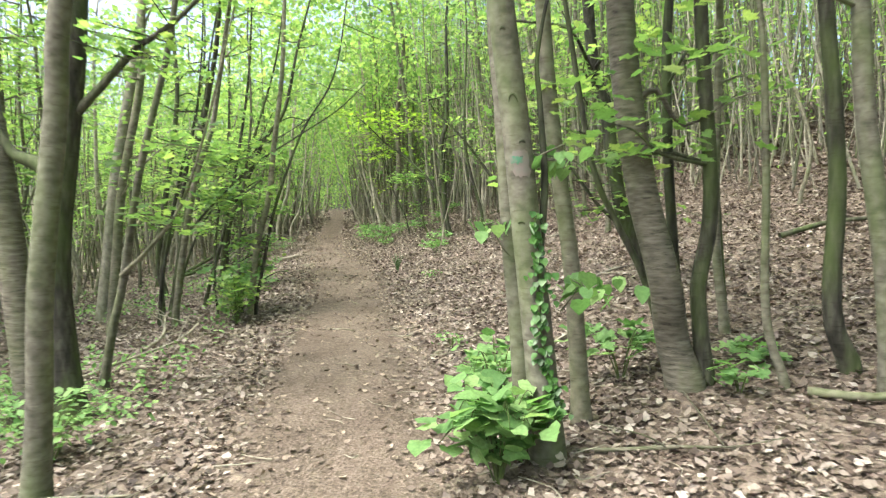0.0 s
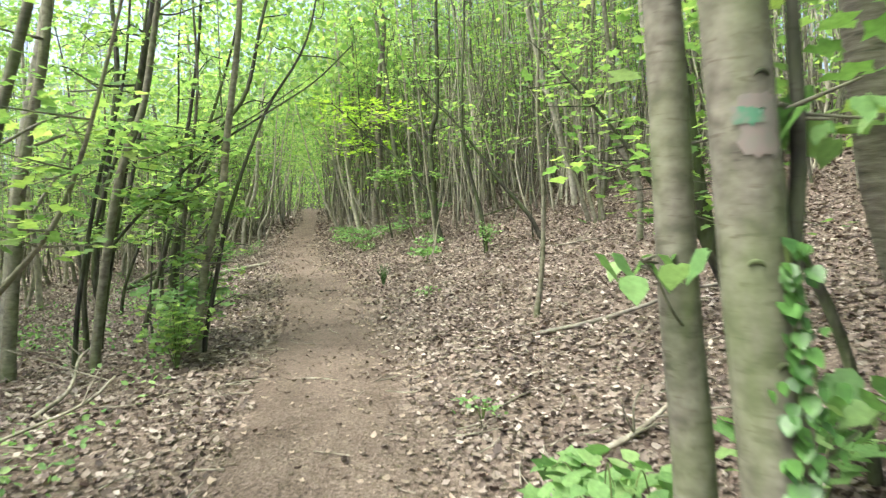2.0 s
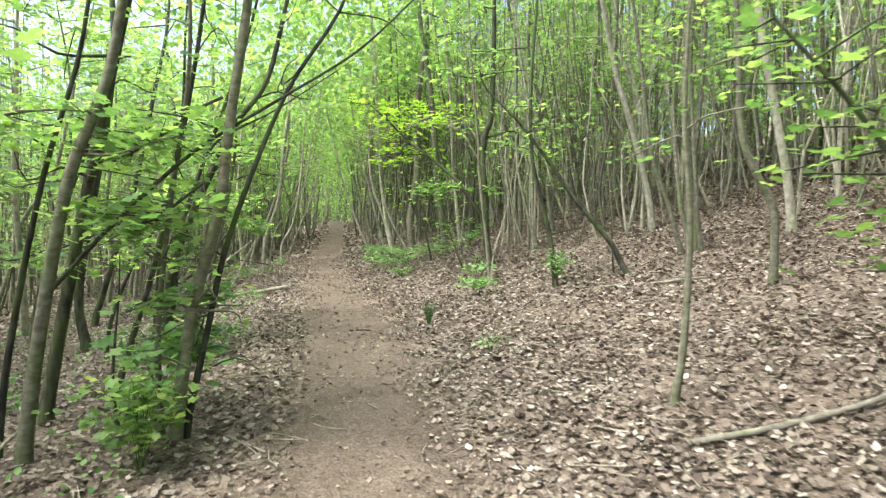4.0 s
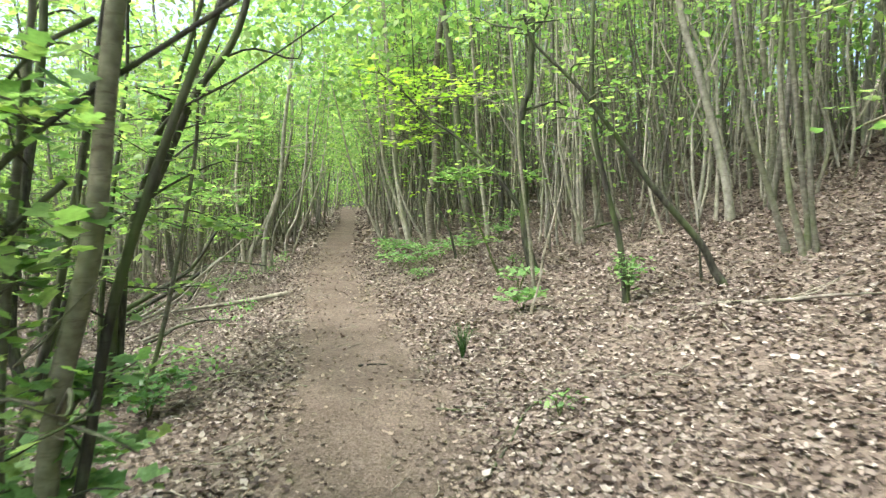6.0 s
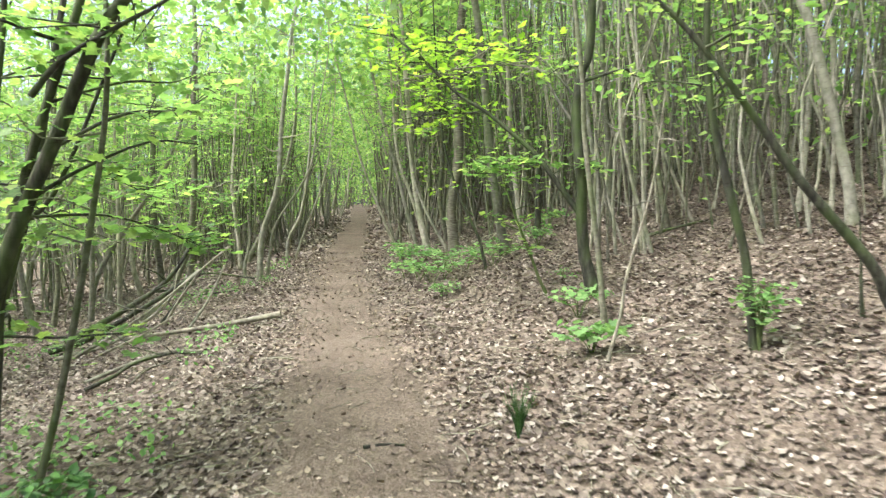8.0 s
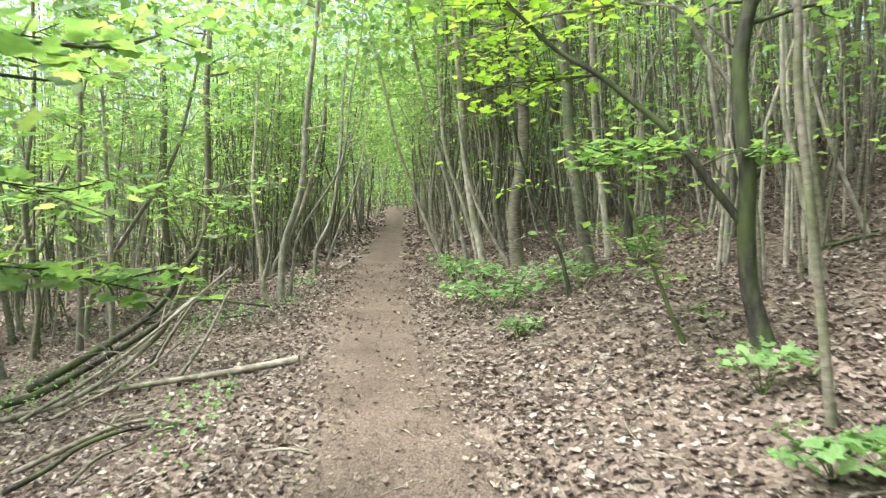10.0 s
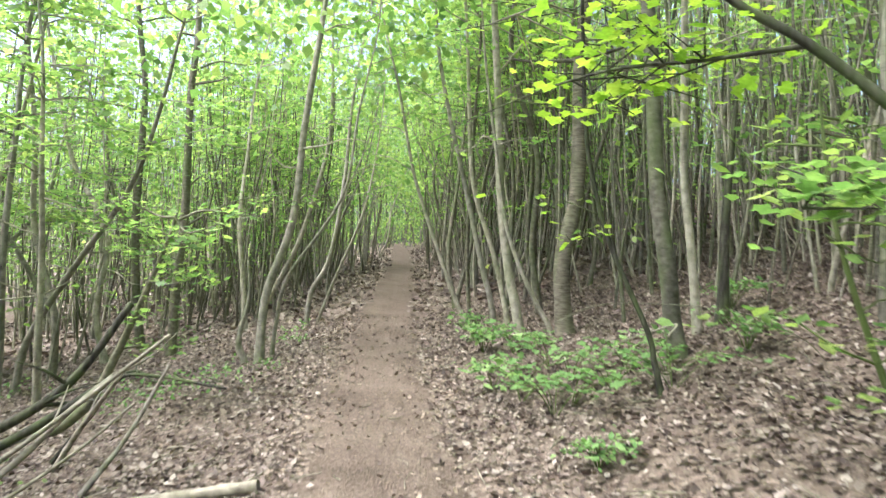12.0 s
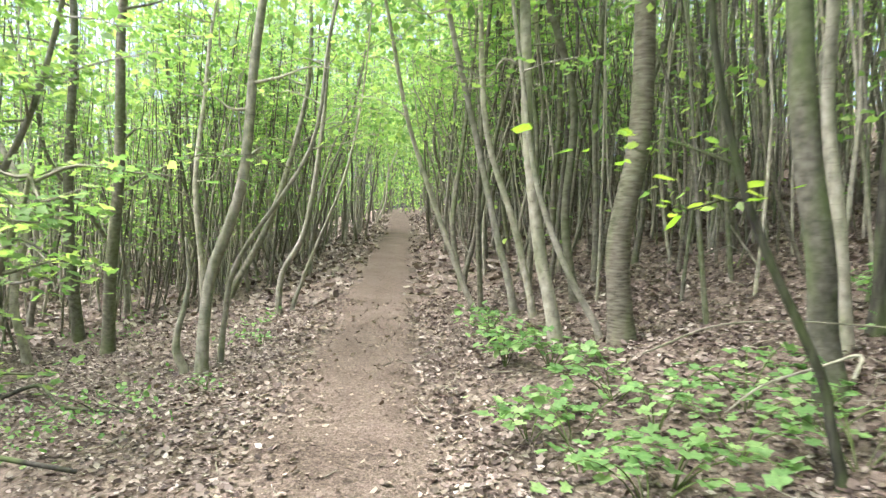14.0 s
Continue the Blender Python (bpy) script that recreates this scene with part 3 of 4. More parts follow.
tree("young_tree", 3.95, 13.5, [(0, 0, 0.06, [(-0.1, 0.7), (-0.27, 1.64), (-0.53, 2.99)], 9.0, P)], "pale slim tree on the slope", 41, (2.8, 9, 1.2, 4))
tree("young_tree", 2.7, 13.7, [(0, 0, 0.034, [(-0.1, 0.4), (-0.19, 0.77), (-0.28, 1.97)], 6.5, G), (0.14, 0.02, 0.03, [(-0.08, 0.5), (-0.12, 1.0), (-0.2, 2.4)], 7.0, G)], "pair of grey stems from one foot", 42, (2.4, 8, 1.0, 4))
tree("mossy_sapling", 0.83, 13.5, [(0, 0, 0.033, [(-0.04, 0.3), (-0.08, 0.65), (-0.21, 1.12), (-0.35, 1.78), (-0.37, 2.7)], 5.5, D)], "thin tree with a green mossy foot", 43, (1.0, 11, 0.7, 3), 0.08)
leaning_pole = tree("leaning_tree", 1.75, 13.35, [(0, 0, 0.04, [(-0.1, 0.16), (-0.25, 0.43), (-0.71, 0.97), (-1.02, 1.41), (-1.43, 1.94), (-1.87, 2.38)], 2.7, D)], "thin dark stem leaning far over the slope", 44, (1.6, 7, 0.6, 4), 0.085)
tree("dead_stick", 1.63, 13.64, [(0, 0, 0.014, [(-0.02, 0.2), (-0.03, 0.45)], 0.7, D)], "short upright dead stick", 45, (1, 0, 0, 0))
tree("young_tree", 2.9, 16.1, [(0, 0, 0.06, [(-0.05, 0.4), (-0.16, 0.95), (-0.45, 1.96), (-0.66, 2.63)], 9.0, P)], "pale trunk leaning slightly on the slope", 46, (3.0, 9, 1.2, 4))
tree("young_tree", 2.7, 13.95, [(-0.05, 0, 0.036, [(-0.1, 0.3), (-0.23, 0.74), (-0.47, 1.4), (-0.6, 2.4)], 6.5, G), (0.12, -0.1, 0.034, [(-0.03, 0.4), (-0.08, 0.84), (-0.22, 2.42)], 7.5, G)], "twin grey-brown stems on the slope", 47, (2.6, 8, 1.0, 4))
tree("young_tree", 0.05, 14.75, [(0, 0, 0.027, [(-0.03, 0.25), (-0.07, 0.76), (-0.14, 1.26), (-0.19, 1.77), (-0.21, 2.19)], 6.5, G)], "slender straight grey sapling in leaf litter", 48, (2.4, 9, 0.9, 4), 0.085)
arch = tree("dark_forked_tree", 0.17, 16.0, [(0, 0, 0.066, [(-0.06, 0.25), (-0.1, 0.45), (-0.13, 0.85), (-0.14, 1.24), (-0.19, 1.82), (-0.14, 2.3), (-0.05, 2.6)], 6.5, D)], "dark forked tree whose long branch arches over the path", 49, (1.9, 6, 0.6, 3), 0.09, MAPLE)
limb(arch, (-0.13, 0.0, 0.82), [(-0.2, 0.04, 0.28), (-0.46, 0.08, 0.64), (-0.72, 0.12, 0.89), (-1.0, 0.17, 1.13), (-1.3, 0.21, 1.33), (-1.65, 0.25, 1.68), (-2.1, 0.5, 2.1)], 0.034, D, 50, 3, 0.1, LEAF_YOUNG, "branch", 0.8, 0.2)
limb(arch, (-0.5, 0.07, 1.35), [(-0.2, -0.1, 0.02), (-0.45, -0.15, 0.02), (-0.75, -0.2, -0.08)], 0.008, D, 152, 2, 0.09, LEAF, "branch", 0.4, 0.1, 0.14)
limb(arch, (-0.45, 0.07, 1.25), [(0.15, -0.15, 0.08), (0.3, -0.25, 0.1), (0.45, -0.4, 0.05)], 0.007, D, 155, 1, 0.09, LEAF, "branch", 0.5, 0.08, 0.1)
limb(arch, (-0.14, 0.05, 1.7), [(-0.24, 0.05, 0.37), (-0.44, 0.1, 0.69), (-0.9, 0.3, 0.78), (-1.5, 0.7, 0.8), (-2.3, 1.7, 0.85)], 0.018, DEADWOOD, 51, 2, 0.1, LEAF_YOUNG, "branch", 0.5, 0.2, 0.4)
limb(arch, (-1.1, 0.2, 1.95), [(-0.3, 0.4, 0.05), (-0.7, 0.8, 0.1), (-1.1, 1.4, 0.1), (-1.5, 2.0, 0.05)], 0.012, D, 153, 2, 0.1, LEAF_YOUNG, "branch", 0.2, 0.2, 0.4)
limb(arch, (-0.2, 0.1, 2.1), [(-0.3, 0.5, 0.5), (-0.7, 1.2, 0.8), (-1.2, 2.0, 1.0), (-1.6, 2.8, 0.95)], 0.014, D, 151, 2, 0.095, LEAF_YOUNG, "branch", 0.3, 0.22, 0.4)
tree("mossy_sapling", -0.29, 16.3, [(0, 0, 0.019, [(-0.1, 0.22), (-0.17, 0.42), (-0.37, 0.94), (-0.5, 1.39)], 2.0, M)], "thin mossy leaning sapling with new leaves", 52, (0.5, 10, 0.5, 3), 0.085)
tree("dead_sapling", -0.1, 13.95, [(0, 0, 0.013, [(0.1, 0.35), (0.13, 0.6), (0.2, 0.85), (0.33, 1.36), (0.42, 2.1)], 2.9, DEADWOOD)], "crooked bare pale sapling", 53, (1.2, 5, 0.4, 0))
tree("beech_tree", -1.42, 21.2, [(0, 0, 0.1, [(-0.04, 0.35), (-0.06, 0.85), (0.06, 1.5), (0.09, 2.15), (0.07, 3.15)], 9.5, C)], "stout brown trunk dark at its foot", 54, (2.6, 10, 1.2, 4))
tree("ash_tree", -0.58, 19.5, [(0, 0, 0.078, [(-0.06, 0.35), (-0.13, 0.78), (-0.23, 1.48), (-0.31, 2.63)], 10.0, G), (0.3, 0.5, 0.044, [(-0.09, 0.81), (-0.16, 1.47), (-0.2, 2.12)], 8.0, P)], "pale grey trunk with a thinner twin", 55, (2.6, 9, 1.1, 4))
tree("dead_stump", 0.0, 20.2, [(0, 0, 0.06, [(0.0, 0.3), (0.0, 0.7), (0.02, 1.2)], 2.4, D)], "black rotten standing stem", 56, (1, 0, 0, 0))
tree("young_tree", -0.9, 18.68, [(0, 0, 0.023, [(-0.06, 0.25), (-0.12, 0.49), (-0.38, 1.05), (-0.52, 1.46), (-0.64, 2.05)], 5.0, D)], "thin dark sapling leaning beside low plants", 57, (0.9, 9, 0.6, 2), 0.08, OVAL, LEAF_YOUNG)
tree("young_tree", -1.92, 21.52, [(0, 0, 0.06, [(-0.08, 0.4), (-0.17, 0.8), (-0.3, 1.76), (-0.35, 2.7)], 8.0, P)], "pale slim stem beside the path", 58, (2.2, 9, 0.9, 4))
tree("young_tree", -2.57, 23.07, [(0, 0, 0.036, [(-0.1, 0.1), (-0.39, 0.73), (-0.8, 1.84), (-0.96, 2.39)], 5.5, P)], "thin pale stem leaning over the path", 59, (2.2, 8, 0.8, 4))
tree("young_tree", -2.26, 23.02, [(0, 0, 0.045, [(-0.08, 0.4), (-0.21, 0.85), (-0.49, 2.0), (-0.76, 3.08)], 7.0, P)], "pale leaning stem in a dense row", 60, (2.4, 8, 0.8, 4))
tree("young_tree", -1.54, 21.35, [(0, 0, 0.03, [(-0.34, 0.6), (-0.6, 1.29), (-0.75, 2.2)], 5.0, P)], "thin pale leaning stem", 61, (2.0, 7, 0.7, 4))
tree("young_tree", -2.06, 22.8, [(0, 0, 0.04, [(-0.24, 0.94), (-0.56, 1.94), (-0.66, 3.27)], 7.0, P)], "pale leaning stem in a dense row", 62, (2.4, 8, 0.8, 4))
tree("hazel_tree", -5.32, 22.0, [(0, 0, 0.06, [(0.02, 0.5), (0.08, 1.01), (0.41, 1.89), (0.51, 3.07)], 8.0, P), (0.1, 0.2, 0.03, [(0.06, 0.5), (0.2, 1.1), (0.9, 2.2)], 5.0, P), (-0.28, 0.25, 0.045, [(-0.09, 0.32), (0.02, 0.9)], 1.4, P)], "pale forked stems with a broken stub", 63, (1.9, 9, 1.0, 4))
tree("young_tree", -7.63, 24.17, [(0, 0, 0.085, [(0.04, 1.1), (0.16, 2.45), (0.2, 4.27)], 9.5, G)], "upright grey tree standing in leaf litter", 64, (2.0, 12, 1.2, 5))
tree("young_tree", -8.89, 25.45, [(0, 0, 0.085, [(-0.13, 1.38), (-0.17, 2.67), (-0.08, 4.79)], 9.5, G)], "upright dark-grey tree standing in leaf litter", 65, (2.0, 12, 1.2, 5))
tree("young_tree", -7.49, 27.67, [(0, 0, 0.065, [(0.84, 1.59), (1.44, 3.63)], 7.5, P)], "pale tree leaning towards the path", 66, (2.2, 11, 1.1, 5))
tree("young_tree", -5.56, 24.9, [(0, 0, 0.045, [(0.07, 0.6), (0.39, 1.25), (0.6, 2.6)], 6.5, P), (0.15, 0.1, 0.03, [(0.3, 0.8), (0.75, 1.9)], 4.5, P)], "pale bent stems beside the path", 67, (2.0, 9, 0.9, 4))
bent = tree("fallen_tree", -6.6, 19.6, [(0, 0, 0.055, [(0.3, 0.22), (0.53, 0.46), (0.82, 1.05), (1.2, 1.92)], 2.3, G)], "half-fallen tree bent up from a heap of dead wood", 68, (0.9, 12, 0.6, 4), 0.085, MAPLE)

# ---- woods around: single trees ----
NAMED = [(o.location.x, o.location.y) for o in scene.objects if o.type == "EMPTY"]
rng = np.random.default_rng(77)


def masters(group, label, count, seed, radii, heights, lean, leaf, leaf_size, barks, mat):
    made = []
    for k in range(count):
        r, hh = rng.uniform(*radii), rng.uniform(*heights)
        t = rng.normal(0, lean)
        b = [(t * 0.25 + rng.normal(0, 0.08), rng.normal(0, 0.06), 0.8), (t * 0.8 + rng.normal(0, 0.12), rng.normal(0, 0.1), 1.9), (t * 1.5 + rng.normal(0, 0.16), rng.normal(0, 0.15), 3.1)]
        made.append(tree("woodland_tree", 0, 0, [(0, 0, r, b, hh, barks[k % len(barks)])], label, seed + k, leaf, leaf_size, KITE, mat, group, False))
    return made


leafy_kind = masters("leafy young trees below the path", "thin young tree with bright leafy sprays", 9, 200, (0.025, 0.06), (5, 7), 0.35, (1.3, 20, 1.2, 6), 0.115, (P, P, G, P), LEAF)
bare_kind = masters("slim trees on the slope", "slim bare-stemmed tree of the dense wood", 10, 300, (0.018, 0.044), (7, 9.5), 0.3, (2.2, 19, 1.1, 3), 0.11, (P, G, G, P, C), LEAF)
pole_kind = masters("thin poles lining the path", "thin pale pole in a dense row", 8, 400, (0.018, 0.042), (5, 8), 0.4, (2.0, 18, 1.1, 4), 0.1, (P, G, C), LEAF)

used = {}
placed = list(NAMED)


def far_enough(x, y, gap):
    return all((x - a) ** 2 + (y - b) ** 2 > gap * gap for a, b in placed)


def plant(kinds, x, y, lean_to=None):
    m = kinds[int(rng.integers(len(kinds)))]
    s = rng.uniform(0.85, 1.2)
    turn = rng.uniform(0, 360) if lean_to is None else lean_to + rng.normal(0, 50)
    place = pose(x, y, gz(x, y), rng.normal(0, 2), rng.normal(0, 2), turn)
    if m.name in used:
        ob = copy_thing(m, place)
    else:
        used[m.name], ob = True, m
        ob.matrix_basis = place
    ob.scale = (s, s, s * rng.uniform(0.9, 1.15))
    placed.append((x, y))


def sow(kinds, count, y_range, d_of, gap, lean_to=None):
    done = tries = 0
    while done < count and tries < count * 30:
        tries += 1
        y = rng.uniform(*y_range)
        x = float(path_x(y)) + d_of()
        if far_enough(x, y, gap):
            plant(kinds, x, y, lean_to)
            done += 1


sow(leafy_kind, 48, (7.0, 24), lambda: -rng.triangular(3.6, 5.0, 12), 0.5)
sow(leafy_kind, 26, (24, 38), lambda: -rng.triangular(2.6, 5.0, 13), 0.7)
sow(leafy_kind, 10, (2, 7), lambda: -rng.uniform(3.6, 9), 0.8)
sow(bare_kind, 22, (5, 15), lambda: rng.uniform(6.0, 12), 0.7)
sow(bare_kind, 74, (16, 30), lambda: rng.triangular(3.0, 5.0, 13), 0.55)
sow(bare_kind, 24, (22, 34), lambda: rng.uniform(1.6, 5), 0.4)
sow(pole_kind, 40, (23, 36), lambda: rng.uniform(1.2, 3.2), 0.3, 180)
sow(pole_kind, 30, (26, 38), lambda: -rng.uniform(1.5, 4), 0.35, 0)
sow(pole_kind, 34, (34, 48), lambda: rng.choice((-1, 1)) * rng.uniform(0.95, 2.4), 0.3)

# ---- woods around: the rest, past counting ----
far_rng = np.random.default_rng(5)
stems, spots, over = [], [], []
for k in range(1700):
    y = far_rng.uniform(-14, 80)
    side = far_rng.choice((-1, 1), p=(0.38, 0.62))
    low = 11.5 if y < 16 else 8 if y < 30 else 3.2 if y < 38 else 1.2 if y < 52 else 0.0
    # trees behind the start, never in view, added for the light they bounce
    if y < 2:
        low = 2.5 if y < -2 else 6
    d = side * (low + abs(far_rng.normal(0, 11)))
    x = float(path_x(y)) + d
    hh, t = far_rng.uniform(7, 11), far_rng.normal(0, 0.35)
    z = gz(x, y)
    line = curve_through([(x, y, z - 0.1), (x + 0.3 * t, y, z + 1.5), (x + t, y + far_rng.normal(0, 0.2), z + 3.6), (x + 1.6 * t, y, z + hh)], 2)
    stems.append(tube(line, np.linspace(far_rng.uniform(0.025, 0.07), 0.012, len(line)), 6))
    thick = 15 if side > 0 else 13 if y > 26 else 6
    bottom = 0.02 if abs(d) > 10 or y > 50 else 0.2
    spots.append(np.c_[far_rng.normal(x + t, 1.0, thick), far_rng.normal(y, 1.0, thick), z + hh * far_rng.uniform(bottom, 1.0, thick)])
# the close woods where the path is lost to sight
for k in range(170):
    y, d = far_rng.uniform(50, 84), far_rng.uniform(-8, 8)
    x, hh, t = float(path_x(y)) + d, far_rng.uniform(7, 11), far_rng.normal(0, 0.35)
    z = gz(x, y)
    line = curve_through([(x, y, z - 0.1), (x + 0.5 * t, y, z + 2), (x + t, y, z + hh)], 2)
    stems.append(tube(line, np.linspace(far_rng.uniform(0.03, 0.07), 0.012, len(line)), 5))
    over += [(x + far_rng.normal(0, 0.8), y + far_rng.normal(0, 0.8), z + hh * far_rng.uniform(0.03, 1)) for _ in range(14)]


def crowns(count, y_range, d_of, z_range):
    for _ in range(count):
        y = far_rng.uniform(*y_range)
        x = float(path_x(y)) + d_of()
        over.append((x, y, gz(x, y) + far_rng.uniform(*z_range)))


# crowns that meet over the path
crowns(700, (16, 30), lambda: far_rng.normal(0, 2.0), (3.8, 7.5))
crowns(520, (30, 60), lambda: far_rng.normal(0, 1.8), (2.6, 7.0))
# high canopy on either hand: stemless leaves, partly unseen, added to shade the floor
crowns(1350, (-10, 24), lambda: far_rng.uniform(-2.2, 4.5), (6.0, 9.5))
crowns(800, (24, 60), lambda: far_rng.uniform(-6, 4), (6.0, 9.5))
crowns(950, (-12, 11), lambda: far_rng.uniform(1.5, 12), (7.0, 10.5))
crowns(600, (13, 30), lambda: far_rng.uniform(3, 13), (7.0, 10.5))
# leaves that fill the sky gaps on the left
crowns(650, (26, 60), lambda: -far_rng.uniform(3, 20), (3, 9.5))
crowns(150, (15, 34), lambda: -far_rng.uniform(4, 9), (3.2, 7.5))
# undergrowth and crowns that shut off the distance
crowns(1000, (28, 66), lambda: -far_rng.uniform(3.5, 24), (1.2, 9))
crowns(300, (4, 24), lambda: -far_rng.uniform(14, 42), (0.1, 6))
crowns(1100, (24, 70), lambda: -far_rng.uniform(12, 42), (0.1, 7))
crowns(2400, (0, 66), lambda: far_rng.uniform(11, 30), (1.2, 10))
crowns(500, (26, 60), lambda: far_rng.uniform(2, 12), (1.5, 9))
spots.append(np.array(over))
# thin stems of the thicket between the trees
thin, flecks, dry = [], [], []
while len(thin) < 2900:
    y = far_rng.uniform(4, 46)
    side = far_rng.choice((-1, 1), p=(0.42, 0.58))
    if side > 0:
        low = 6.5 if y < 16 else 3.4 if y < 21 else 2.2 if y < 25 else 1.4
    else:
        low = 4.8 if y < 14 else 5.8 if y < 20 else 4.8 if y < 26 else 2.0
    d = side * (low + far_rng.gamma(1.7, 3.6))
    x = float(path_x(y)) + d
    z, hh, t = gz(x, y), far_rng.uniform(3.5, 8), far_rng.normal(-0.15 * side, 0.55)
    bow, deep = far_rng.normal(0, 0.22), far_rng.normal(0, 0.4)
    line = curve_through([(x, y, z - 0.05), (x + 0.15 * t + bow, y + 0.2 * deep, z + 0.25 * hh), (x + 0.55 * t + 0.4 * bow, y + 0.6 * deep, z + 0.55 * hh), (x + t, y + deep, z + hh)], 2)
    thin.append(tube(line, np.linspace(far_rng.uniform(0.011, 0.032), 0.006, len(line)), 5))
    for _ in range(far_rng.integers(0, 4) if side > 0 and d < 12 else 0):
        p0, a, n = line[far_rng.integers(1, len(line) - 2)], far_rng.uniform(0, 2 * np.pi), far_rng.uniform(0.4, 1.1)
        p1 = p0 + np.array((math.cos(a), math.sin(a), far_rng.uniform(-0.1, 0.8))) * n * 0.5
        p2 = p1 + np.array((math.cos(a + far_rng.normal(0, 0.6)), math.sin(a), far_rng.uniform(-0.4, 0.7))) * n * 0.5
        dry.append(tube([p0, p1, p2], [0.007, 0.005, 0.003], 3))
    for _ in range(11 if side < 0 else 8):
        k = far_rng.integers(2, len(line))
        flecks.append(line[k] + far_rng.normal(0, 0.35, 3))
woods = thing("far_woods", 0, 0, 0, "dense woodland of thin stems fading into green", "woods", kind="stuff")
for k, mat in enumerate((P, G, P, BARK_CHERRY)):
    tagged(child("thin_stems", mesh_of("thin_stems", *joined(thin[k::4]), mat), woods), kind="stuff")
tagged(child("dry_twigs", mesh_of("dry_twigs", *joined(dry), DEADWOOD), woods), kind="stuff")
tagged(child("thicket_leaves", leaf_mesh("thicket_leaves", foliage(far_rng, np.array(flecks), 4, 0.1, KITE, 0.2, 0.4), LEAF), woods), kind="stuff")
for k, mat in enumerate((P, G, BARK_CHERRY)):
    tagged(child("stems", mesh_of("stems", *joined(stems[k::3]), mat), woods), kind="stuff")
tagged(child("leaves", leaf_mesh("leaves", foliage(far_rng, np.vstack(spots), 11, 0.17, KITE, 0.42, 0.7), LEAF), woods), kind="stuff")
# ---- fallen leaves ----
def litter(count, seed, y_range, d_range, size, keep, shape=CURL):
    r = np.random.default_rng(seed)
    y, d = r.uniform(*y_range, count), r.uniform(*d_range, count)
    ok = r.uniform(size=count) < keep(d, y)
    y, d = y[ok], d[ok]
    x = path_x(y) + d
    z = ground_z(x, y) + r.uniform(0.004, 0.028, len(x)) + np.where(np.abs(d) < 0.5, 0.012, 0)
    return leaves(np.c_[x, y, z], r.uniform(*size, len(x)), shape, r, 0.32)


def off_path(d, y):
    clump = 0.75 + 0.25 * np.sin(2.2 * d + 1.3 * y) * np.sin(1.1 * y - 0.8 * d)
    edge = np.abs(d) / path_half(y)
    return np.clip((edge - 0.72) / 0.6, 0.0, 1) * clump


near_litter = joined([
    litter(42000, 1, (1.5, 25), (-5.5, 0), (0.035, 0.072), off_path),
    litter(65000, 2, (1.5, 25), (0, 8), (0.035, 0.072), off_path),
    litter(80000, 11, (1.5, 25), (-5.5, 0), (0.022, 0.06), off_path, SCRAP),
    litter(135000, 12, (1.5, 25), (0, 8), (0.022, 0.06), off_path, SCRAP),
])
tagged(new("fallen_leaves", leaf_mesh("fallen_leaves", near_litter, LITTER)), "dry curled brown leaves covering the forest floor", "leaf litter", kind="stuff")
far_litter = joined([litter(48000, 3, (25, 50), (-10, 12), (0.08, 0.16), off_path), litter(40000, 4, (2, 27), (8, 18), (0.07, 0.14), off_path), litter(24000, 6, (2, 25), (-13, -5.5), (0.06, 0.13), off_path)])
tagged(new("fallen_leaves", leaf_mesh("fallen_leaves", far_litter, LITTER)), "dry brown leaves under the far trees", "leaf litter", kind="stuff")
path_bits = litter(22000, 7, (1.5, 25), (-0.85, 0.85), (0.012, 0.055), lambda d, y: (0.22 + np.clip(np.abs(d), 0, 0.8)) * (0.6 + 0.4 * np.sin(2.1 * y + 3 * d) * np.sin(3.3 * d - 0.9 * y)))
tagged(new("leaf_scraps", leaf_mesh("leaf_scraps", path_bits, TRODDEN)), "small trodden leaf scraps on the bare path", "leaf litter", kind="stuff")

# small twigs strewn about
tw = np.random.default_rng(8)
bits = []
for _ in range(900):
    y, d = tw.uniform(1.5, 24), tw.choice((-1, 1)) * abs(tw.normal(0.3, 2.2))
    if abs(d) < 0.5 and tw.uniform() < 0.75:
        continue
    x, a, n = float(path_x(y)) + d, tw.uniform(0, np.pi), tw.uniform(0.08, 0.35)
    ends = [(x + s * n * math.cos(a) + tw.normal(0, 0.02), y + s * n * math.sin(a) + tw.normal(0, 0.02)) for s in (-0.5, 0, 0.5)]
    bits.append(tube(curve_through([(u, v, gz(u, v) + 0.03) for u, v in ends], 2), np.linspace(1, 0.5, 5) * tw.uniform(0.003, 0.007), 4))
tagged(new("twigs", mesh_of("twigs", *joined(bits), DEADWOOD)), "small dry twigs strewn on the leaf litter", "twigs", kind="stuff")

# low green herbs, mostly below the path
hb = np.random.default_rng(9)
n = 11000
y, d = hb.uniform(2.5, 26, n), -1.25 - np.abs(hb.normal(0, 2.6, n))
patch = np.sin(1.7 * y + 0.9 * d) + np.sin(0.8 * y - 1.6 * d) + hb.normal(0, 0.5, n)
y, d = y[patch > 0.35 + 0.06 * np.clip(y - 9, 0, 20)], d[patch > 0.35 + 0.06 * np.clip(y - 9, 0, 20)]
x = path_x(y) + d
herb = leaves(np.c_[x, y, ground_z(x, y) + hb.uniform(0.03, 0.2, len(x))], hb.uniform(0.03, 0.075, len(x)), OVAL, hb, 0.5)
tagged(new("low_herbs", leaf_mesh("low_herbs", herb, LEAF_LOW)), "low green seedlings and herbs among dead leaves", "herbs", kind="stuff")


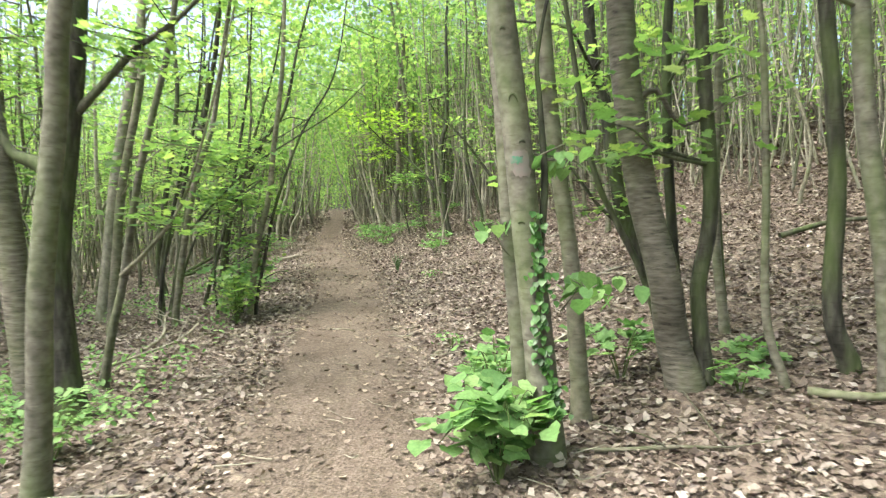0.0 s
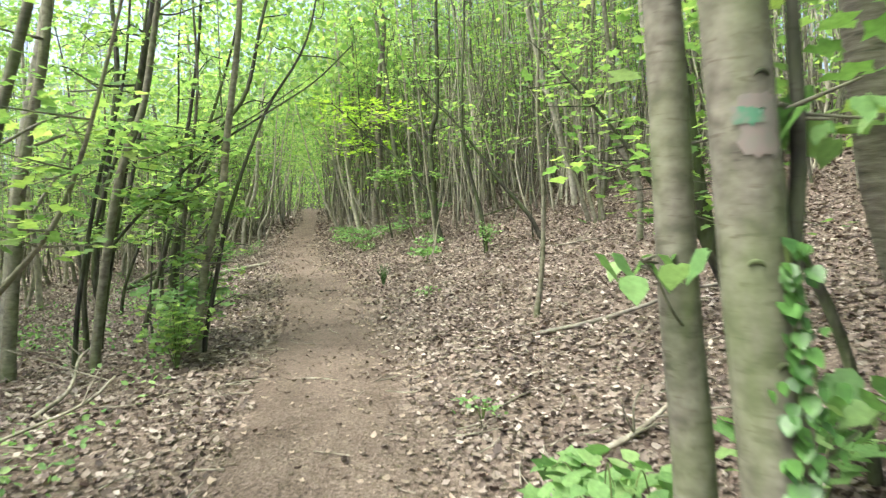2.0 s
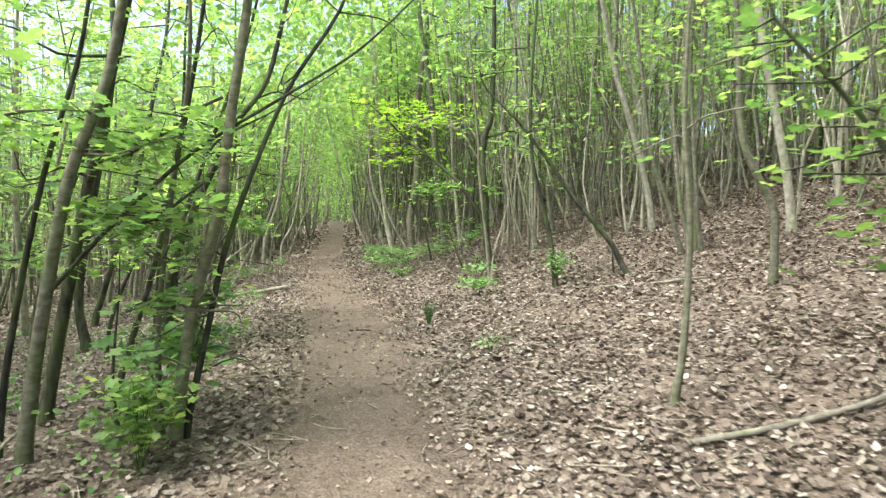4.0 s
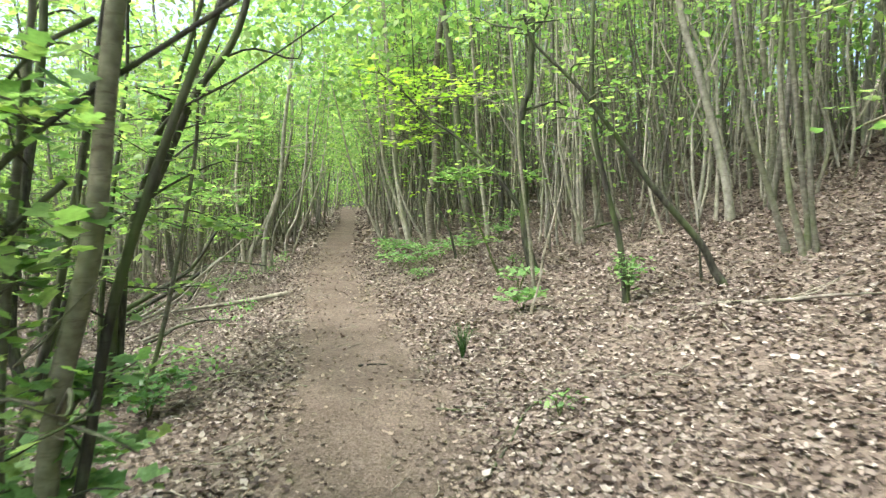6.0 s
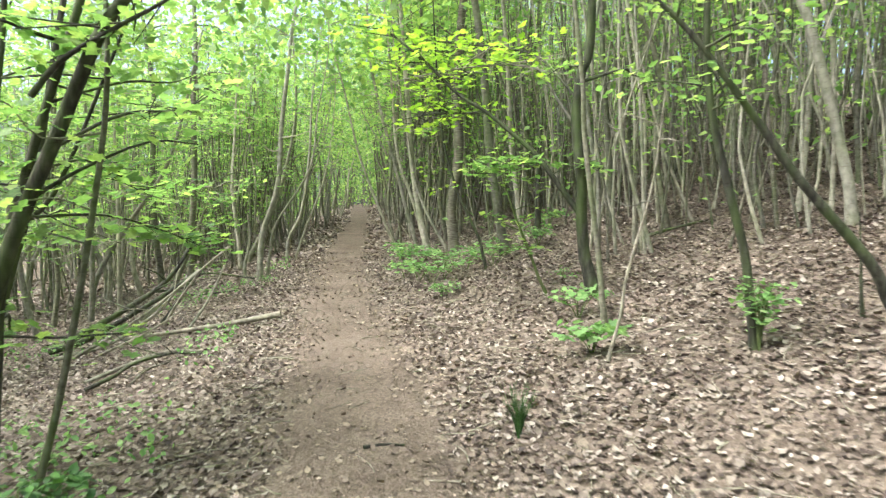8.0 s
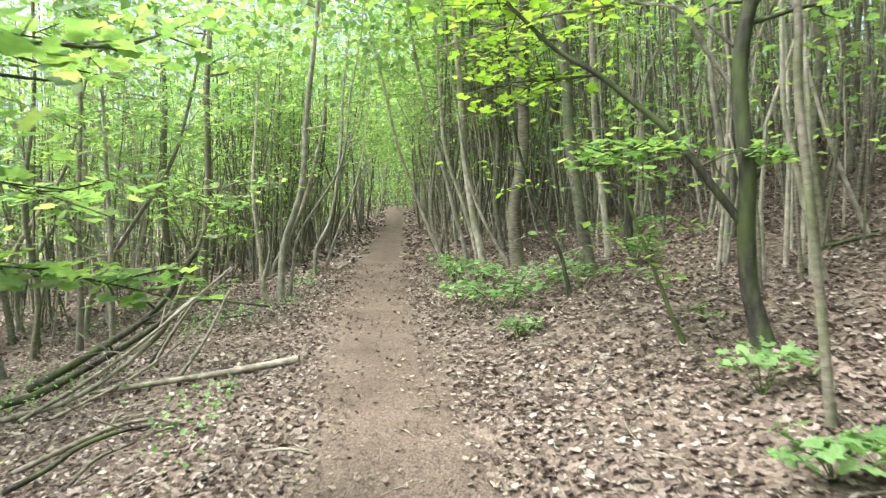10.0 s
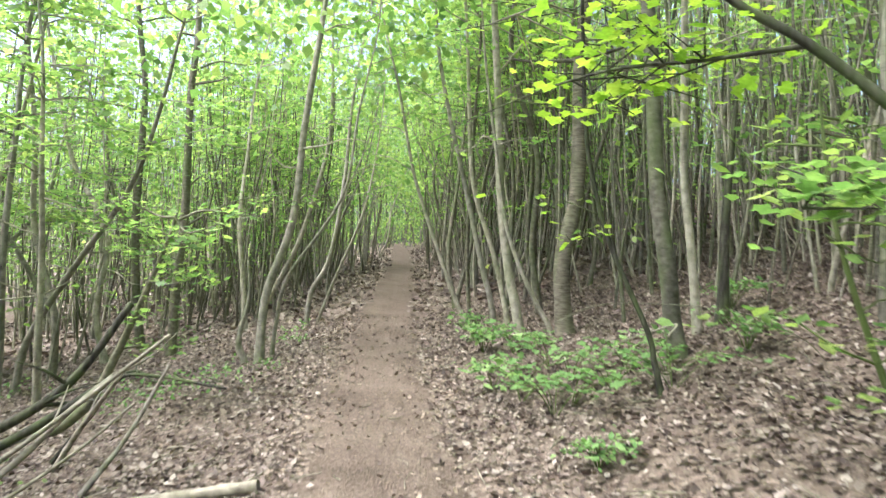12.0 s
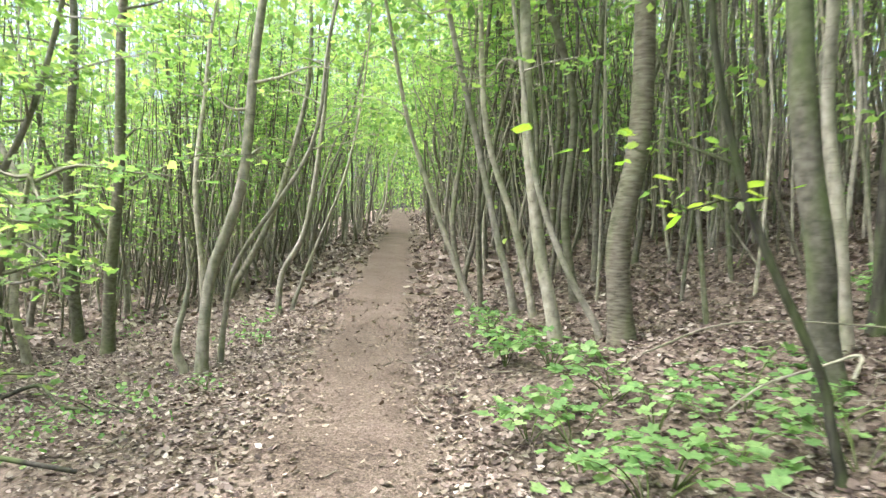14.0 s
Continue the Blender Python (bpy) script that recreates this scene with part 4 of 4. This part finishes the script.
# ---- fallen branches and logs ----
def fallen(name, points, r, label, mat, seed, side=0, group=""):
    """A branch lying on the ground: points are (x, y, height above the ground)."""
    g = np.random.default_rng(seed)
    x0, y0 = points[0][:2]
    z0 = gz(x0, y0)
    base = thing(name, x0, y0, z0, label, "fallen branch", group)
    line = curve_through([(a - x0, b - y0, gz(a, b) + c + r * 0.7 - z0) for a, b, c in points], 6)
    child("stick", mesh_of("stick", *tube(line, np.linspace(r, r * 0.55, len(line)), 9, g, 0.05), mat), base)
    for _ in range(side):
        i = int(g.integers(len(line) // 3, len(line)))
        out = np.array((g.normal(0, 0.3), g.normal(0, 0.3), g.uniform(0.02, 0.3)))
        c = curve_through([line[i], line[i] + out * 0.5 + g.normal(0, 0.03, 3), line[i] + out], 3)
        child("twig", mesh_of("twig", *tube(c, np.linspace(r * 0.4, 0.003, len(c)), 5), mat), base)
    return base


fallen("log", [(-3.63, 17.5, 0.02), (-4.3, 17.45, 0.03), (-4.9, 17.35, 0.05), (-5.6, 17.2, 0.05)], 0.042, "pale barkless log lying beside the path", DEADWOOD, 1)
fallen("fallen_branch", [(-6.1, 16.9, 0.02), (-5.5, 17.3, 0.25), (-5.0, 17.6, 0.6), (-4.45, 17.9, 1.05)], 0.022, "grey dead pole propped on a heap of dead wood", DEADWOOD, 2, 3)
fallen("fallen_branch", [(-6.9, 18.1, 0.05), (-6.2, 18.3, 0.3), (-5.6, 18.5, 0.6), (-5.2, 18.7, 1.2)], 0.05, "dark dead limb propped on a heap of dead wood", BARK_DARK, 3, 4)
fallen("fallen_branch", [(-5.65, 18.4, 0.03), (-5.4, 18.5, 0.35), (-5.2, 18.5, 0.62), (-4.95, 18.5, 0.66), (-4.3, 18.55, 0.45)], 0.02, "thin dead branch with an arched end", BARK_DARK, 4, 2)
fallen("fallen_branch", [(-5.18, 15.6, 0.02), (-4.83, 16.2, 0.04), (-4.5, 16.3, 0.05), (-4.2, 16.15, 0.02)], 0.022, "thin dead branch on leaf litter", DEADWOOD, 5, 3)
fallen("fallen_branch", [(2.02, 4.14, 0.02), (2.25, 4.0, 0.02), (2.5, 3.95, 0.02), (2.9, 3.8, 0.03)], 0.026, "grey fallen branch on dry leaves", BARK_GREY, 8, 2)
fallen("fallen_branch", [(3.91, 8.29, 0.03), (4.5, 8.3, 0.05), (4.95, 8.1, 0.02)], 0.036, "dark fallen branch on the slope", BARK_DARK, 9)
fallen("fallen_branch", [(0.7, 8.3, 0.0), (1.2, 8.32, 0.02), (1.73, 8.3, 0.02), (2.1, 8.42, 0.03), (2.62, 8.35, 0.0)], 0.022, "long grey fallen branch below a sapling", DEADWOOD, 10, 2)
fallen("fallen_branch", [(0.72, 3.9, 0.0), (0.9, 3.78, 0.02), (1.15, 3.68, 0.02), (1.4, 3.6, 0.0)], 0.013, "thin dead branch at the foot of a tree", BARK_CHERRY, 11, 3)
fallen("fallen_branch", [(-3.2, 5.9, 0.0), (-2.9, 6.5, 0.05), (-2.6, 7.1, 0.14), (-2.5, 7.4, 0.24)], 0.015, "dead branch lying in the thicket", DEADWOOD, 12, 3)
fallen("fallen_branch", [(-2.5, 3.6, 0.0), (-2.0, 3.75, 0.04), (-1.5, 3.8, 0.0)], 0.013, "pale dead stick on dry leaves", DEADWOOD, 13, 2)
fallen("fallen_branch", [(-0.75, 10.4, 0.0), (-0.55, 10.9, 0.0), (-0.4, 11.35, 0.01), (-0.15, 11.65, 0.0)], 0.012, "thin dark stick at the path's edge", BARK_DARK, 14, 1)
fallen("fallen_branch", [(-1.05, 11.75, 0.01), (-0.85, 11.65, 0.0), (-0.65, 11.65, 0.01)], 0.011, "short dark stick on the path", BARK_DARK, 15)
fallen("fallen_branch", [(-1.83, 13.0, 0.02), (-1.7, 13.06, 0.015), (-1.57, 13.04, 0.02)], 0.012, "short dark stick lying across the path", BARK_DARK, 16)
fallen("fallen_branch", [(1.3, 12.82, 0.0), (1.87, 12.41, 0.01), (2.2, 12.2, 0.02), (2.6, 11.9, 0.0)], 0.018, "thin grey fallen branch on dry leaves", DEADWOOD, 17, 2)
fallen("fallen_branch", [(1.21, 17.95, 0.0), (1.6, 17.9, 0.02), (2.0, 17.82, 0.0)], 0.024, "dark fallen branch on the slope", BARK_DARK, 18)
fallen("fallen_branch", [(0.52, 5.82, 0.0), (0.8, 5.9, 0.02), (1.0, 6.0, 0.05), (1.14, 6.1, 0.08)], 0.02, "grey dead branch with side twigs", DEADWOOD, 19, 4)


fallen("fallen_branch", [(-7.3, 21.84, 0.05), (-6.97, 21.93, 0.1), (-6.4, 21.4, 0.04), (-5.92, 21.07, 0.03), (-5.08, 20.61, 0.0)], 0.022, "dark crooked dead branch on leaf litter", BARK_DARK, 21, 3)
fallen("fallen_branch", [(-2.97, 7.16, 0.02), (-3.06, 7.83, 0.06), (-3.3, 8.5, 0.15), (-3.6, 9.39, 0.1)], 0.018, "grey dead branch along the thicket", DEADWOOD, 22, 3)
fallen("fallen_branch", [(-1.28, 7.89, 0.01), (-1.1, 7.88, 0.015), (-0.94, 7.81, 0.01)], 0.009, "small pale stick on the path", DEADWOOD, 23)
fallen("fallen_branch", [(-3.24, 15.31, 0.01), (-3.05, 15.3, 0.015), (-2.87, 15.22, 0.01)], 0.012, "short pale stick at the path's edge", DEADWOOD, 24)
fallen("fallen_branch", [(-0.85, 18.75, 0.42), (-0.75, 18.9, 0.46), (-0.9, 18.9, 0.46), (-1.17, 18.9, 0.44), (-1.3, 19.0, 0.3)], 0.009, "pale broken branch caught on a sapling", BARK_PALE, 25)
fallen("fallen_branch", [(-1.72, 18.9, 0.7), (-1.3, 18.8, 0.8), (-0.45, 18.6, 0.55), (0.06, 18.6, 0.25), (0.27, 18.6, 0.0)], 0.005, "thin dead twig arching over low plants", BARK_GREY, 26)
fallen("fallen_branch", [(-5.7, 16.8, 0.02), (-5.3, 17.3, 0.12), (-5.0, 17.7, 0.3), (-4.75, 18.0, 0.55)], 0.015, "thin grey pole in the heap of dead wood", DEADWOOD, 27, 3)
fallen("fallen_branch", [(-4.95, 17.7, 0.0), (-4.8, 18.0, 0.3), (-4.65, 18.3, 0.75)], 0.022, "short grey pole leaning in the heap", DEADWOOD, 28, 1)


fallen("fallen_branch", [(-6.29, 16.9, 0.06), (-5.76, 17.1, 0.05), (-5.3, 17.4, 0.28), (-5.04, 17.7, 0.58), (-4.86, 17.9, 0.76)], 0.03, "long pale pole propped on the heap of dead wood", DEADWOOD, 31, 2)
fallen("fallen_branch", [(-6.76, 17.5, 0.06), (-6.28, 17.6, 0.1), (-5.46, 17.9, 0.43), (-5.05, 18.1, 0.65)], 0.045, "thick dark limb in the heap of dead wood", BARK_DARK, 32, 3)
fallen("fallen_branch", [(-5.56, 18.3, 0.0), (-5.35, 18.3, 0.31), (-4.97, 18.2, 0.72)], 0.026, "short grey pole leaning in the heap", DEADWOOD, 33, 1)
fallen("fallen_branch", [(-4.94, 15.2, 0.02), (-4.77, 15.4, 0.08), (-4.68, 15.7, 0.12), (-4.46, 16.0, 0.08), (-4.11, 16.1, 0.0)], 0.022, "dark crooked branch on leaf litter", BARK_DARK, 34, 3)
fallen("fallen_branch", [(-4.51, 15.2, 0.0), (-4.47, 15.5, 0.06), (-4.35, 15.8, 0.03)], 0.015, "thin dead stick on leaf litter", BARK_CHERRY, 35, 2)


# ---- green plants ----
def plant_thing(name, x, y, label, seed, shoots, height, reach, per, size, shape, mat, tilt=0.35, stem_mat=None, flat=False):
    """A low plant: shoots that arch out of one foot, each with leaves along it."""
    g = np.random.default_rng(seed)
    base = thing(name, x, y, gz(x, y), label, "plant")
    spots = []
    for _ in range(shoots):
        a, n = g.uniform(0, 2 * np.pi), g.uniform(0.45, 1.1)
        out = np.array((math.cos(a), math.sin(a), 0)) * reach * n
        up = height * g.uniform(0.6, 1.1)
        c = curve_through([(0, 0, -0.03), out * 0.3 + (0, 0, up * 0.6), out * 0.7 + (0, 0, up), out + (0, 0, up * (0.9 if flat else 0.75))], 4)
        child("stem", mesh_of("stem", *tube(c, np.linspace(0.005, 0.002, len(c)), 4), stem_mat or BARK_MOSS), base)
        spots.append(c[5 if flat else 3:])
    child("leaves", leaf_mesh("leaves", foliage(g, np.vstack(spots), per, size, shape, 0.07, tilt), mat), base)
    return base


plant_thing("lime_shoots", 0.3, 3.72, "bushy bright green shoots at a tree's foot", 1, 18, 0.44, 0.27, 1, 0.11, HEART, LEAF_LOW)
plant_thing("lime_shoots", 0.36, 4.6, "few green shoots behind a tree", 2, 7, 0.5, 0.2, 1, 0.08, HEART, LEAF_LOW)
plant_thing("maple_seedling", 1.2, 4.9, "green maple shoots in front of a cherry tree", 3, 6, 0.34, 0.36, 1, 0.12, MAPLE, LEAF_LOW, flat=True)
plant_thing("maple_seedling", 0.43, 5.1, "small green maple seedling on the bank", 4, 5, 0.28, 0.2, 1, 0.12, MAPLE, LEAF_LOW, flat=True)
plant_thing("maple_seedling", 1.72, 4.3, "green maple shoots at a tree's foot", 5, 3, 0.2, 0.14, 1, 0.09, MAPLE, LEAF_LOW, flat=True)
plant_thing("maple_seedling", 2.02, 4.75, "small green seedling in dry leaves", 6, 4, 0.15, 0.12, 1, 0.08, MAPLE, LEAF_LOW)
plant_thing("bramble", -2.3, 4.4, "tangle of green bramble at a dark trunk", 7, 16, 0.4, 0.5, 2, 0.06, OVAL, LEAF_LOW)
plant_thing("bramble", -2.9, 5.1, "low green bramble in the thicket", 8, 12, 0.35, 0.5, 2, 0.06, OVAL, LEAF_LOW)
plant_thing("leafy_shoots", -2.45, 8.5, "fresh green shoots around a mossy stem", 9, 14, 0.55, 0.25, 2, 0.07, MAPLE, LEAF)
plant_thing("leafy_shoots", -2.9, 9.9, "fresh green maple shoots at a clump's foot", 10, 9, 0.6, 0.4, 1, 0.13, MAPLE, LEAF_LOW, flat=True)
plant_thing("leafy_shoots", -3.4, 12.0, "dark green low shoots beside the path", 11, 10, 0.35, 0.4, 2, 0.08, OVAL, LEAF_IVY)
plant_thing("leafy_shoots", 0.82, 13.42, "green shoots round a mossy foot", 12, 9, 0.45, 0.12, 2, 0.06, OVAL, LEAF_LOW)
plant_thing("leafy_shoots", -0.1, 15.3, "small green shoots in dry leaves", 13, 6, 0.25, 0.3, 1, 0.09, MAPLE, LEAF_LOW, flat=True)
plant_thing("leafy_shoots", -0.15, 14.3, "low green shoots at a sapling's foot", 14, 7, 0.25, 0.3, 1, 0.1, MAPLE, LEAF_LOW, flat=True)
plant_thing("fern_tuft", -1.5, 17.65, "small bright green fern in dry leaves", 15, 7, 0.2, 0.18, 2, 0.055, OVAL, LEAF_LOW)
for k, (u, v) in enumerate(((-1.95, 19.6), (-1.5, 19.55), (-1.65, 20.1), (-1.0, 19.6), (-1.2, 19.1), (-0.75, 19.15), (-2.2, 19.75), (-1.95, 19.3), (-1.55, 18.95), (-0.8, 18.75), (-1.7, 18.7))):
    plant_thing("rowan_shoots", u, v, "low spreading bright green shoots beside the path", 20 + k, 5, 0.32, 0.55, 1, 0.085, MAPLE, LEAF_LOW, 0.25, None, True)
for k, (u, v) in enumerate(((-2.35, 21.2), (-2.0, 20.9), (-2.5, 22.1), (-0.1, 19.2), (0.2, 20.6))):
    plant_thing("leafy_shoots", u, v, "small green shoots under the trees", 40 + k, 7, 0.3, 0.35, 2, 0.08, OVAL, LEAF_LOW, 0.3, None, True)
for k, (u, v) in enumerate(((-0.55, 4.9), (0.1, 6.6), (-0.2, 11.2), (-3.9, 13.0), (-5.0, 22.8), (-4.9, 21.2), (-0.05, 16.7))):
    plant_thing("seedling", u + (0.9 if k == 0 else 0), v, "tiny green seedling in dry leaves", 50 + k, 4, 0.14, 0.1, 1, 0.05, OVAL, LEAF_LOW)

# grass tuft
g = np.random.default_rng(60)
tuft = thing("grass_tuft", -0.84, 13.0, gz(-0.84, 13.0), "tuft of dark green grass at the path's edge", "grass")
blades = []
for _ in range(70):
    a, n = g.uniform(0, 2 * np.pi), g.uniform(0.03, 0.13)
    c = curve_through([(0, 0, -0.02), (n * 0.4 * math.cos(a), n * 0.4 * math.sin(a), 0.16), (n * math.cos(a), n * math.sin(a), g.uniform(0.2, 0.36))], 3)
    blades.append(tube(c, np.linspace(0.003, 0.001, len(c)), 3))
child("blades", mesh_of("blades", *joined(blades), LEAF_IVY), tuft)

# scars and a faded trail mark on the blazed tree
def bark_point(z, turn, out=0.0):
    """A point on the skin of the main stem at the height z, turned from its front."""
    line, r = STEMS[blazed.name][0]
    rise = np.r_[0, np.cumsum(np.linalg.norm(np.diff(line, axis=0), axis=1))]
    x, y, up = (np.interp(z, line[:, 2], line[:, k]) for k in (0, 1, 2))
    here = r * (1 - 0.75 * (np.interp(z, line[:, 2], rise) / rise[-1]) ** 1.1) + out
    return (x + here * math.sin(turn), y - here * math.cos(turn), z)


def on_bark(turn, z0, wide, high, mat, name, out):
    """A thin ragged patch wrapped round the front of the stem."""
    g = np.random.default_rng(int(z0 * 100))
    v, n = [], 11
    for i, z in enumerate(np.linspace(z0 - high / 2, z0 + high / 2, 6)):
        half = wide / 0.15 * g.uniform(0.7, 1.0)
        v += [bark_point(z + g.normal(0, 0.003), turn + a, out) for a in np.linspace(-half, half, n)]
    f = [(i * n + j, i * n + j + 1, i * n + j + n + 1, i * n + j + n) for i in range(5) for j in range(n - 1)]
    return child(name, mesh_of(name, np.array(v), f, mat), blazed)


on_bark(0.0, 1.5, 0.1, 0.13, PAINT_PALE, "faded_blaze", 0.0025)
on_bark(-0.3, 1.52, 0.075, 0.035, PAINT_GREEN, "green_mark", 0.005)
for turn, sz, wide in ((-0.1, 1.8, 0.3), (0.2, 1.6, 0.22), (-0.2, 2.15, 0.2), (0.1, 0.98, 0.2), (-0.4, 1.2, 0.2), (0.3, 0.62, 0.25)):
    ring = np.array([bark_point(sz + 0.035 * math.cos(q) * (1.2 if wide > 0.25 else 0.35), turn + wide * math.sin(q), 0.001) for q in np.linspace(-1.5, 1.5, 9)])
    child("bark_scar", mesh_of("bark_scar", *tube(ring, 0.006 * np.sin(np.linspace(0.35, 2.8, 9)), 6), BARK_DARK), blazed)

# ivy climbing the blazed tree
ivy = thing("ivy", 0.55, 3.72, gz(0.55, 3.72), "ivy climbing a grey trunk", "ivy")
g = np.random.default_rng(61)
hgt = np.linspace(0.1, 1.25, 80)
foot = np.array(blazed.location) - np.array(ivy.location)
vine = np.array([bark_point(q, 0.35 + 0.25 * math.sin(7 * q), 0.004) for q in hgt]) + foot
child("vine", mesh_of("vine", *tube(vine, np.full(80, 0.006), 5), BARK_MOSS), ivy)
spots = np.repeat(vine[10:], 2, axis=0) + g.normal(0, 1, (140, 3)) * (0.026, 0.006, 0.02) + (0.0, -0.016, 0)
child("leaves", leaf_mesh("leaves", leaves(spots, g.uniform(0.025, 0.048, 140), HEART, g, 0.3, np.full(140, -1.57) + g.normal(0, 0.5, 140), np.full(140, 0.9)), LEAF_IVY), ivy)
